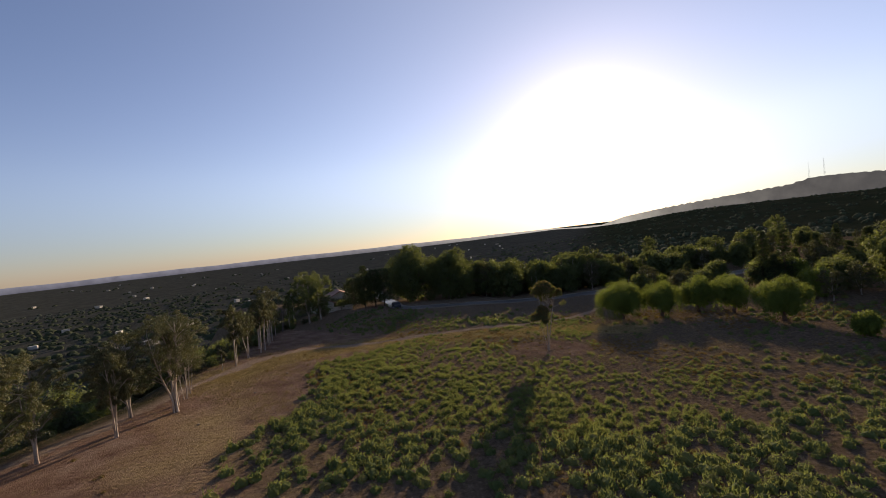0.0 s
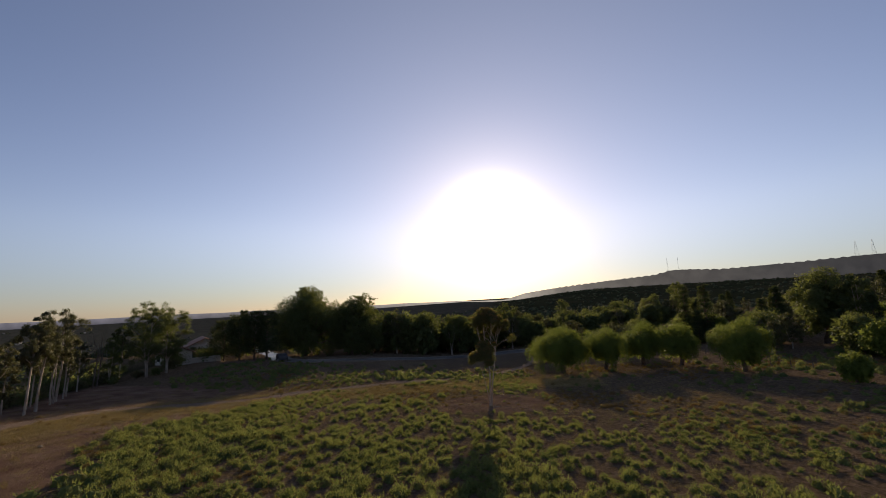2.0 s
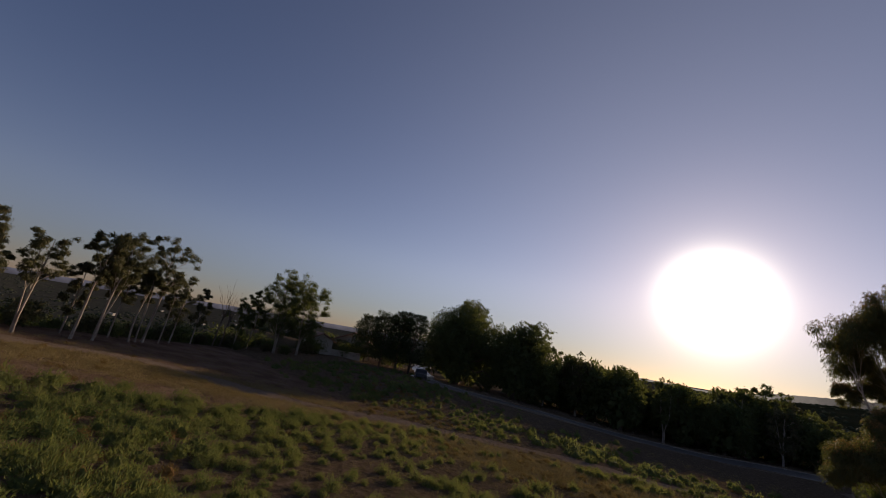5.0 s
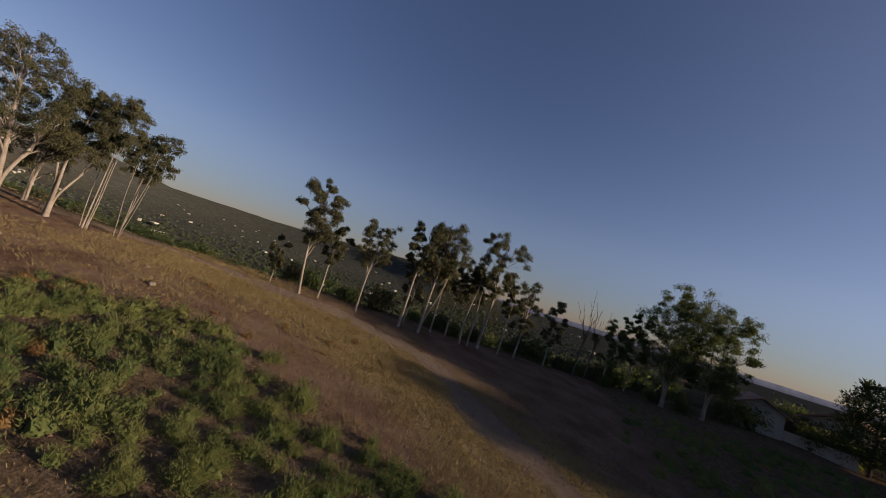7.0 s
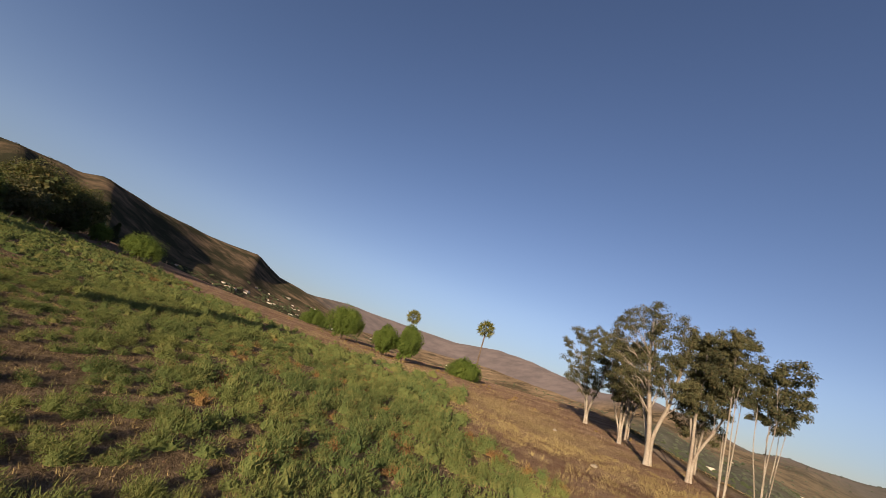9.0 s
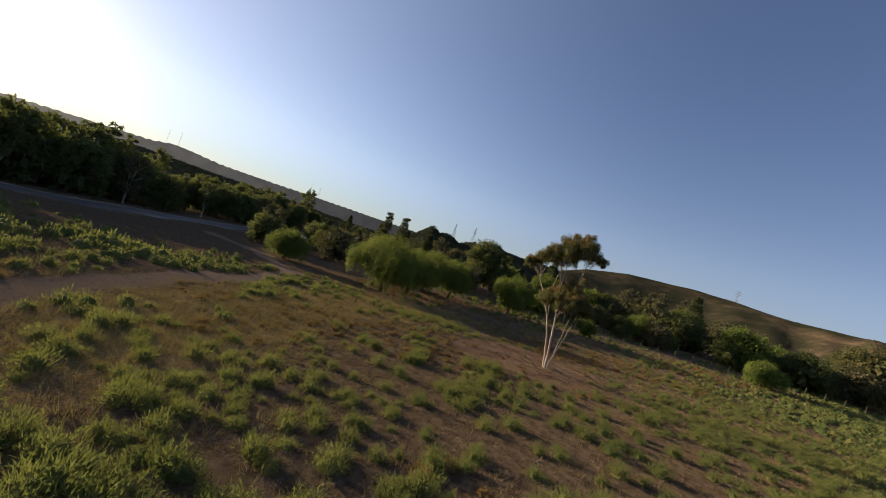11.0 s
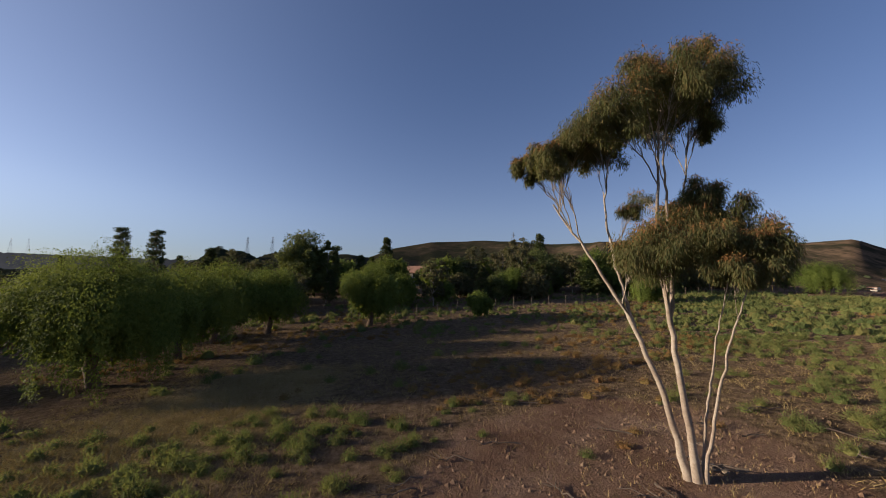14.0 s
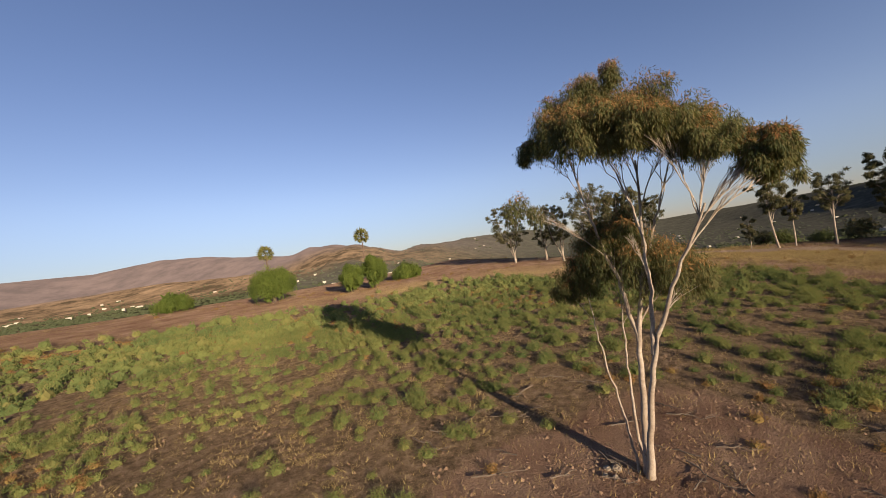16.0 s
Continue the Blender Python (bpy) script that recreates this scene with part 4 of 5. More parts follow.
for seed, x, y, h, w in ((93, -55.2, 35.8, 7.6, 6.0), (94, -53.0, 37.6, 9.0, 5.6), (95, -50.8, 39.4, 9.8, 5.2), (96, -48.9, 41.0, 10.2, 5.2)):
    pine_tree("pine_tree", "dark bushy pine beside the road", at(x, y), seed, h, w, 7000, 0.4, "pines by the road", 0.45)
pine_tree("pine_tree", "dark pointed pine behind the house", at(-66, 58), 98, 11.0, 5.0, 6000, 0.4, "pines by the road", 0.7)


# ---- woods: a few trees of each kind, copied ----
AWAY = (0, 0, -400)
rng = np.random.default_rng(77)


def plant(kinds, places, group):
    """Set copies of the given trees; the first place of each kind takes the tree itself."""
    for k, (x, y, size) in enumerate(places):
        ob = kinds[k % len(kinds)]
        m = pose(*at(x, y), 0, 0, float(rng.uniform(0, 360))) @ Matrix.Diagonal((size * rng.uniform(0.9, 1.1), size * rng.uniform(0.9, 1.1), size, 1))
        if k < len(kinds):
            ob.matrix_basis = m
            tagged(ob, group=group)
        else:
            copy_thing(ob, m).matrix_basis = m


grove = [
    round_tree("evergreen_tree", "dark dense evergreen in the grove behind the road", AWAY, 101, 9.5, 10, 3200, 0.6, OAK_LEAF, DARK_BARK, 0.25, 24, skirt=0.0, lump=0.32),
    gum_tree("gum_tree", "tall gum with airy dark crown in the grove", AWAY, 102, 12, 2, 22, 4000, 0.45, 3.2, OAK_LEAF, low=0.35, puff=0.08),
    round_tree("evergreen_tree", "tall narrow dark evergreen in the grove", AWAY, 103, 11, 8, 3000, 0.6, OAK_LEAF, DARK_BARK, 0.3, 24, skirt=0.0, lump=0.32),
    gum_tree("gum_tree", "gum with ragged olive crown in the grove", AWAY, 104, 10.5, 3, 24, 4000, 0.45, 3.0, GUM_LEAF_DARK, low=0.22, puff=0.08),
]
row = []
for k in range(32):
    x = -36 + k * 2.7 + rng.uniform(-1.2, 1.2)
    row.append((x, np.interp(x, (-38, -14, 8, 50), (62, 71, 79, 84)) + rng.uniform(-1, 4) + (k % 3) * 4, (1.15 if x < -18 else 0.97 if x < -4 else 0.98 if x < 10 else 0.76) * rng.uniform(0.85, 1.1)))
row += [(0.5, 86, 1.18), (3.5, 87, 1.14), (-3, 90, 1.10), (7, 90, 1.12)]
for k in range(24):
    row.append((rng.uniform(8, 62), rng.uniform(84, 108), rng.uniform(0.6, 0.85)))
for k in range(22):
    x = -40 + k * 2.3 + rng.uniform(-0.8, 0.8)
    row.append((x, np.interp(x, (-38, -14, 8, 50), (70, 79, 86, 90)) + rng.uniform(0, 9), rng.uniform(0.85, 1.05)))
for k in range(12):
    row.append((rng.uniform(-70, 60), rng.uniform(92, 130), rng.uniform(0.8, 1.1)))
plant(grove, row, "grove behind the road")

mixed = [
    round_tree("broadleaf_tree", "rounded dark green tree in the woods below the hill", AWAY, 111, 7.5, 8, 2600, 0.5, OAK_LEAF, DARK_BARK, 0.3, 22, skirt=0.1, lump=0.33),
    round_tree("broadleaf_tree", "yellow-green tree in the woods below the hill", AWAY, 112, 6.5, 7, 2600, 0.45, PEPPER_LEAF, DARK_BARK, 0.6, 22, skirt=0.2, lump=0.33),
    gum_tree("gum_tree", "brownish gum in the woods below the hill", AWAY, 113, 9, 2, 20, 3200, 0.45, 2.6, GUM_LEAF_DARK, low=0.22, puff=0.085),
    pine_tree("conifer_tree", "dark pointed conifer in the woods below the hill", AWAY, 114, 10, 4.6, 4200, 0.5, taper=0.8),
    round_tree("broadleaf_tree", "olive brown tree in the woods below the hill", AWAY, 115, 7, 7.5, 2600, 0.5, GUM_LEAF_DARK, DARK_BARK, 0.3, 22, skirt=0.1, lump=0.33),
]
places = []
while len(places) < 118:
    x, y = rng.uniform(36, 150), rng.uniform(-75, 125)
    az = math.degrees(math.atan2(x, y))
    edge = 52 + 6 * math.sin(az * 0.13) + (10 if 112 < az else 0) + (12 if az < 45 else 0)
    if math.hypot(x, y) < edge or near_line(np.array([x]), np.array([y]), ROAD)[0] < 7:
        continue
    if az > 126 and rng.random() < 0.75:
        continue
    places.append((x, y, rng.uniform(0.72, 1.15) * (0.72 if az < 48 else 1.0)))
for k in range(34):
    s = k * 1.12
    places.append((31 + 0.75 * s + rng.uniform(7, 17), 31 - 2.4 * s + rng.uniform(-1, 1), rng.uniform(0.42, 0.78)))
while len(places) < 178:
    x, y = rng.uniform(13, 62), rng.uniform(43, 62)
    if near_line(np.array([x]), np.array([y]), ROAD)[0] > 5.5:
        places.append((x, y, rng.uniform(0.55, 0.9)))
places = [p for p in places if not (p[0] < 104 and 82.8 < math.degrees(math.atan2(p[0] + 8.6, p[1] - 5.2)) < 85.4)]
places.sort(key=lambda p: rng.random())
plant(mixed, places, "woods below the hill")
# taller trees that stand out
round_tree("broadleaf_tree", "tall dark tree with ragged dense crown behind a pepper tree", at(51.6, 29.0), 121, 11.6, 8.0, 10000, 0.34, OAK_LEAF, DARK_BARK, 0.25, 18, skirt=0.2)
gum_tree("gum_tree", "tall dark gum beside the ragged tree", at(54, 25.5), 122, 10.0, 2, 18, 6000, 0.36, 1.8, OAK_LEAF, low=0.25)
for seed, x, y, h in ((123, 40.0, 48.0, 11.2), (124, 42.6, 45.4, 11.0)):
    pine_tree("pine_tree", "tall feathery pine standing above the woods", at(x, y), seed, h, 3.6, 4000, 0.4, "tall pines", 0.7)
round_tree("broadleaf_tree", "big brownish-olive tree at the field edge", at(66, -38.5), 125, 10.2, 11, 11000, 0.4, GUM_LEAF, DARK_BARK, 0.35, 20, skirt=0.3)
round_tree("broadleaf_tree", "big brownish-olive tree at the field edge", at(71, -47), 126, 9.4, 10, 9000, 0.4, GUM_LEAF, DARK_BARK, 0.35, 18, skirt=0.3)
for seed, x, y, h, w in ((127, 60, -20, 6.6, 9), (128, 63, -10, 6.8, 8.5), (129, 57, -28, 6.0, 7)):
    round_tree("broadleaf_tree", "dark green tree along the field fence", at(x, y), seed, h, w, 7000, 0.4, OAK_LEAF, DARK_BARK, 0.35, 16, group="trees along the fence", skirt=0.3)

for seed, x, y, h, w in ((151, 69, 6.0, 6.0, 6.5), (152, 71, 18, 6.8, 8), (153, 64, 4, 6.2, 7.5), (154, 66, 27, 7.0, 8)):
    round_tree("broadleaf_tree", "green tree at the foot of the woods", at(x, y), seed, h, w, 6000, 0.42, OAK_LEAF if seed % 2 else PEPPER_LEAF, DARK_BARK, 0.4, 14, group="trees along the fence", skirt=0.3)

# thick scrub below the gums on the slope
slope = [
    round_tree("scrub_tree", "dark low tree on the slope below the gums", AWAY, 131, 4.5, 7, 1200, 0.36, OAK_LEAF, DARK_BARK, 0.3, 16, skirt=0.0),
    round_tree("scrub_tree", "brown-green low tree on the slope below the gums", AWAY, 132, 4, 6, 1200, 0.36, GUM_LEAF_DARK, DARK_BARK, 0.3, 16, skirt=0.0),
]
places = []
while len(places) < 215:
    y = rng.uniform(-95, 40)
    x = -46.5 - 0.28 * (y + 10) * (y > -10) - 3.0 * max(0.0, -y - 28) / 12 + (6 if y < -20 else 0) - 34 * rng.random() ** 1.5
    if math.hypot(x + 60, y - 37) < 13 or near_line(np.array([x]), np.array([y]), ROAD)[0] < 5:
        continue
    size = ((1.8 if y > -8 else 0.9) - land1(x, y)) / 4.4
    if size > 0.30:
        places.append((x, y, min(size, 1.7) * rng.uniform(0.75, 1.05)))
for k in range(18):
    y = -17 + k * 2.1 + rng.uniform(-0.5, 0.5)
    rim_x = np.interp(y, (-27, -11, 3, 24), (-35, -44.5, -51, -60))
    places.append((rim_x - rng.uniform(0.8, 6.0), y, rng.uniform(0.2, 0.55)))
for x, y, size in ((-58.4, 37.6, 0.62), (-57.2, 35.6, 0.55), (-61.8, 35.4, 0.7), (-59.2, 35.2, 0.55), (-60.6, 37.4, 0.65), (-57.8, 33.2, 0.5), (-60.8, 33.6, 0.6), (-58.6, 27.0, 0.6), (-57.6, 24.8, 0.5), (-66, 33, 0.5), (-68, 36, 0.6), (-71, 40, 0.7), (-64, 29, 0.4), (-62, 52, 0.9), (-57, 43, 0.4)):
    places.append((x, y, size))
plant(slope, places, "trees on the slope")


# ---- two fan palms ----
def palm(where, h, seed):
    g = np.random.default_rng(seed)
    ob = thing("fan_palm", "tall slender fan palm with a small round head", "palm tree", where, group="fan palms")
    part("trunk", mesh_of("trunk", *tube(bent(g, (0, 0, -0.3), (0.15, 0.1, h - 1.0), 12, 0.004), 0.12 * np.linspace(1.3, 0.8, 12), 8), DARK_BARK, True), ob)
    for k in range(26):
        a, up = k * 2.399, math.radians(80 - 130 * (k / 25))
        d = np.array([math.cos(a) * math.cos(up), math.sin(a) * math.cos(up), math.sin(up)])
        root = np.array([0.15, 0.1, h - 1.0])
        hub = root + d * 0.8
        n = 22
        fan = d + g.normal(0, 0.60, (n, 3)) - np.array([0, 0, 0.15])
        leaf = blades(g, np.repeat(hub[None], n, 0), fan, g.uniform(0.7, 1.15, n), 0.13)
        part("frond", mesh_of("frond", *join([tube(np.array([root, (root + hub) / 2 + (0, 0, 0.04), hub]), np.array([0.02, 0.016, 0.012]), 4), leaf]), PALM_LEAF), ob)


palm(at(3.6, -74.3), 8.8, 1)
palm(at(-13.0, -66.6), 9.2, 2)


# ---- houses ----
def slab(x0, x1, y0, y1, z0, z1):
    v = np.array([(x, y, z) for z in (z0, z1) for y in (y0, y1) for x in (x0, x1)], float)
    return v, np.array([(0, 2, 3, 1), (4, 5, 7, 6), (0, 1, 5, 4), (2, 6, 7, 3), (0, 4, 6, 2), (1, 3, 7, 5)])


def house(label, where, turn, w, d, h, rise, storeys=1, group=""):
    """A plain house with a gabled tile roof, windows and a door."""
    ob = thing("house", label, "house", where, turn, 1.0, group)
    part("wall", mesh_of("wall", *slab(-w / 2, w / 2, -d / 2, d / 2, -1.5, h), STUCCO), ob)
    gab = np.array([(-w / 2, -d / 2, h), (-w / 2, d / 2, h), (-w / 2, 0, h + rise * 0.93), (w / 2, -d / 2, h), (w / 2, d / 2, h), (w / 2, 0, h + rise * 0.93)])
    for tri in (gab[:3], gab[3:]):
        part("gable", mesh_of("gable", tri, np.array([(0, 1, 2)]), STUCCO), ob)
    o, e = 0.5, 0.45
    for s in (-1, 1):
        a, b = np.array([-w / 2 - o, s * (d / 2 + e), h - e * rise / (d / 2)]), np.array([w / 2 + o, s * (d / 2 + e), h - e * rise / (d / 2)])
        c, dd = np.array([w / 2 + o, 0, h + rise]), np.array([-w / 2 - o, 0, h + rise])
        top = np.array([a, b, c, dd])
        v = np.concatenate([top, top + (0, 0, 0.18)])
        f = np.array([(0, 1, 2, 3), (4, 7, 6, 5), (0, 4, 5, 1), (1, 5, 6, 2), (2, 6, 7, 3), (3, 7, 4, 0)])
        part("roof", mesh_of("roof", v, f, ROOF_TILE), ob)
    n = max(2, int(w / 3))
    for st in range(storeys):
        z = 1.0 + st * 2.8
        for k in range(n):
            x = -w / 2 + (k + 0.5) * w / n
            for s in (-1, 1):
                win = part("window", mesh_of("window", *slab(x - 0.62, x + 0.62, s * d / 2 - 0.05, s * d / 2 + 0.05, z - 0.06, z + 1.26), WHITE_PAINT), ob)
                part("pane", mesh_of("pane", *slab(x - 0.52, x + 0.52, s * d / 2 - 0.06, s * d / 2 + 0.06, z + 0.04, z + 1.16), GLASS), win)
    return ob


house("white two-storey house with tile roof half hidden by trees", at(106, 17), 70, 8, 7, 5.2, 1.9, 2)
house("large cream house with tile roof on the hillside", at(589, -46, 0.5), 12, 20, 10, 6.0, 2.2, 2)
house("cream house with tile roof half hidden by trees", at(485, -122, 0.5), 24, 14, 9, 5.0, 2.0, 2)
house("pale two-storey house with brown roof beside dark pines", at(-64.5, 41.5, 0.7), -46, 8, 7, 3.6, 1.6, 1)
house("low pale outbuilding behind a garden wall", at(-61, 29.5, 0.3), -20, 5, 4, 2.5, 1.0, 1)
wall_mesh = mesh_of("garden_wall", *join([slab(k * 1.45, k * 1.45 + 1.43, -0.1, 0.1, -0.5, 0.95) for k in range(4)]), STUCCO)
garden_wall = tagged(new("garden_wall", wall_mesh), "low pale garden wall in front of the house", "wall", kind="structure")
garden_wall.matrix_basis = pose(*at(-59.0, 30.6), 0, 0, 52)
town_a = house("pale hillside house with tile roof", AWAY, 0, 13, 9, 4.6, 1.8, 2)
town_b = house("long white building with tile roof", AWAY, 0, 24, 10, 5.0, 1.8, 2)
spots = []
def lift_of(az, d):
    """How high the land stands at a bearing and distance, in degrees above the field."""
    return math.degrees(math.atan((land1(math.sin(az) * d, math.cos(az) * d) - 4.5) / d))


while len(spots) < 30:
    az, d = math.radians(rng.uniform(124, 164)), rng.uniform(600, 1350)
    if 0.1 < lift_of(az, d) < 1.9:
        spots.append((math.sin(az) * d, math.cos(az) * d))
for k, (x, y) in enumerate(spots):
    src = town_b if k % 6 == 1 else town_a
    m = pose(*at(x, y, 0.4), 0, 0, float(rng.uniform(-40, 40)))
    m = m @ Matrix.Scale(float(rng.uniform(0.6, 0.9)), 4)
    if k < 2:
        src.matrix_basis = m
        tagged(src, group="hillside houses")
    else:
        tagged(copy_thing(src, m), group="hillside houses")


# ---- pylons and masts on the ridge ----
def pylon(where, h, turn):
    ob = thing("pylon", "tall steel lattice power pylon on the ridge", "pylon", where, turn, group="power pylons")
    w = h * 0.10
    for sx in (-1, 1):
        for sy in (-1, 1):
            part("leg", mesh_of("leg", *tube(np.array([(sx * w, sy * w, -2), (sx * w * 0.45, sy * w * 0.45, h * 0.55), (sx * w * 0.15, sy * w * 0.15, h)]), np.array([0.15, 0.12, 0.10]), 4), STEEL), ob)
    for k in range(9):
        z0, z1 = h * k / 9, h * (k + 1) / 9
        r0, r1 = w * (1 - 0.85 * k / 9), w * (1 - 0.85 * (k + 1) / 9)
        bits = []
        for a, b in (((-1, -1), (1, -1)), ((1, -1), (1, 1)), ((1, 1), (-1, 1)), ((-1, 1), (-1, -1))):
            for s, e in ((a, b), (b, a)):
                bits.append(tube(np.array([(s[0] * r0, s[1] * r0, z0), (e[0] * r1, e[1] * r1, z1)]), np.array([0.06, 0.06]), 4))
        part("bracing", mesh_of("bracing", *join(bits), STEEL), ob)
    for z, ln in ((0.66, 0.26), (0.79, 0.22), (0.92, 0.18)):
        part("cross_arm", mesh_of("cross_arm", *join([tube(np.array([(-h * ln, 0, h * z), (0, 0, h * (z + 0.03)), (h * ln, 0, h * z)]), np.array([0.10, 0.16, 0.10]), 4), tube(np.array([(-h * ln, 0, h * z), (h * ln, 0, h * z)]), np.array([0.12, 0.12]), 4)]), STEEL), ob)
    return ob


def mast(where, h):
    ob = thing("radio_mast", "thin steel radio mast on the ridge", "mast", where, group="radio masts")
    for a in (0, 2.1, 4.2):
        part("leg", mesh_of("leg", *tube(np.array([(math.cos(a) * h * 0.05, math.sin(a) * h * 0.05, -2), (math.cos(a) * 0.5, math.sin(a) * 0.5, h)]), np.array([0.2, 0.16]), 4), STEEL), ob)
    for k in range(8):
        r = h * 0.05 * (1 - k / 8.6)
        part("ring", mesh_of("ring", *tube(np.array([(math.cos(a) * r, math.sin(a) * r, h * k / 8) for a in np.linspace(0, 6.283, 7)]), np.full(7, 0.11), 4), STEEL), ob)


def bearing(az, d):
    return at(math.sin(radians(az)) * d, math.cos(radians(az)) * d)


def crest_of(az, lo, hi):
    """The highest standing ground as seen from the field on that bearing."""
    d = np.arange(lo, hi, 10.0)
    z = land(np.sin(radians(az)) * d, np.cos(radians(az)) * d)
    return float(d[np.argmax((z - 5) / d)])


for az, h in ((22.9, 82), (24.1, 86)):
    mast(bearing(az, crest_of(az, 2500, 3000)), h)
for az, h, turn in ((40.0, 78, 40), (41.2, 78, 40)):
    pylon(bearing(az, crest_of(az, 2500, 3000)), h, turn)
for az, h, turn in ((60.8, 24, 60), (63.9, 28, 60), (98.5, 26, 100)):
    pylon(bearing(az, crest_of(az, 600, 1500)), h, turn)
pylon(bearing(103.3, 378), 24, 100)


# ---- a parked car at the bend ----
CAR_PAINT = two_scale("dark_car_paint", (0.016, 0.017, 0.020), (0.022, 0.023, 0.026), (0.03, 0.028, 0.026), 0.8, 9, 0.5, 0.35, 0.05)


def car(where, turn):
    ob = thing("car", "dark parked car at the road bend", "car", where, turn)
    prof = np.array([(-2.1, 0.35), (-2.15, 0.8), (-1.5, 0.95), (-0.9, 1.42), (0.7, 1.45), (1.35, 1.0), (2.1, 0.85), (2.2, 0.4)])
    v = np.concatenate([np.c_[prof[:, 0], np.full(8, s * 0.85), prof[:, 1]] for s in (-1, 1)])
    f = [(k, k + 1, k + 9, k + 8) for k in range(7)] + [(7, 0, 8, 15)]
    bm = bmesh.new()
    vs = [bm.verts.new(p) for p in v]
    for q in f:
        bm.faces.new([vs[i] for i in q])
    bm.faces.new([vs[i] for i in range(8)])
    bm.faces.new([vs[i] for i in range(15, 7, -1)])
    bmesh.ops.bevel(bm, geom=bm.edges[:], offset=0.06, segments=2, affect="EDGES")
    me = bpy.data.meshes.new("body")
    bm.to_mesh(me)
    bm.free()
    me.materials.append(CAR_PAINT)
    part("body", me, ob)
    for sx in (-1.35, 1.35):
        for sy in (-0.82, 0.82):
            part("wheel", mesh_of("wheel", *tube(np.array([(sx, sy - 0.1, 0.33), (sx, sy - 0.1, 0.33001), (sx, sy + 0.1, 0.33), (sx, sy + 0.1001, 0.33)]), np.array([0.05, 0.33, 0.33, 0.05]), 14), ASPHALT), ob)


car((-43.0, 36.8, land1(-43.0, 36.8) + 0.06), -50)


# ---- small things in the field ----
def post(where, h, r=0.05):
    ob = new("fence_post", mesh_of("fence_post", *tube(np.array([(0, 0, -0.3), (0, 0, h * 0.5), (0.01, 0, h), (0.01, 0, h + 0.02)]), np.array([r, r * 0.95, r * 0.9, r * 0.3]), 6), GREY_BARK))
    ob.matrix_basis = pose(*where)
    return tagged(ob, "weathered grey wooden fence post", "post", "fence posts")


post(at(-1.9, 15.6), 0.5, 0.05)
for k in range(40):
    post(at(31 + k * 0.75, 31 - k * 2.4), 1.25)


def stone(where, size, seed):
    g = np.random.default_rng(seed)
    bm = bmesh.new()
    bmesh.ops.create_icosphere(bm, subdivisions=2, radius=size)
    for v in bm.verts:
        v.co = Vector((v.co.x * 1.2, v.co.y, v.co.z * 0.7)) * (1 + g.uniform(-0.16, 0.16))
    me = bpy.data.meshes.new("stone")
    bm.to_mesh(me)
    bm.free()
    me.materials.append(STONE)
    ob = new("stone", me)
    ob.matrix_basis = pose(where[0], where[1], where[2] + size * 0.3, 0, 0, float(g.uniform(0, 360)))
    return tagged(ob, "brownish rounded stone lying on bare soil", "stone", "stones")


for k, (x, y, s) in enumerate(((-30.8, -15.3, 0.15), (0.45, -0.5, 0.10), (0.75, -0.3, 0.07), (0.62, -0.65, 0.08), (0.3, -0.75, 0.06), (0.85, -0.5, 0.06), (-29, -22, 0.14), (-33, -18, 0.12), (-38, -5, 0.13), (-27, -30, 0.12))):
    stone(at(x, y), s, 200 + k)


def fallen_branch(x, y, ln, turn, seed):
    g = np.random.default_rng(seed)
    d = np.array([math.cos(turn), math.sin(turn), 0])
    a, b = np.array([0, 0, 0.05]), d * ln + (0, 0, 0.06)
    bits = [tube(bent(g, a, b, 7, 0.03) * (1, 1, 1) + (0, 0, 0.02), 0.022 * np.linspace(1, 0.3, 7), 5)]
    for q in range(3):
        s = d * ln * g.uniform(0.3, 0.8) + (0, 0, 0.06)
        t = turn + g.choice((-0.8, 0.8))
        bits.append(tube(bent(g, s, s + np.array([math.cos(t), math.sin(t), 0.1]) * ln * 0.3, 4, 0.03), 0.012 * np.linspace(1, 0.3, 4), 4))
    ob = new("fallen_branch", mesh_of("fallen_branch", *join(bits), GREY_BARK))
    ob.matrix_basis = pose(*at(x, y))
    return tagged(ob, "dry grey fallen branch on bare soil", "branch", "fallen branches")


for k in range(34):
    a, d = rng.uniform(0, 6.28), rng.uniform(0.8, 6.5)
    fallen_branch(math.cos(a) * d, math.sin(a) * d, rng.uniform(0.5, 1.7), rng.uniform(0, 6.28), 300 + k)


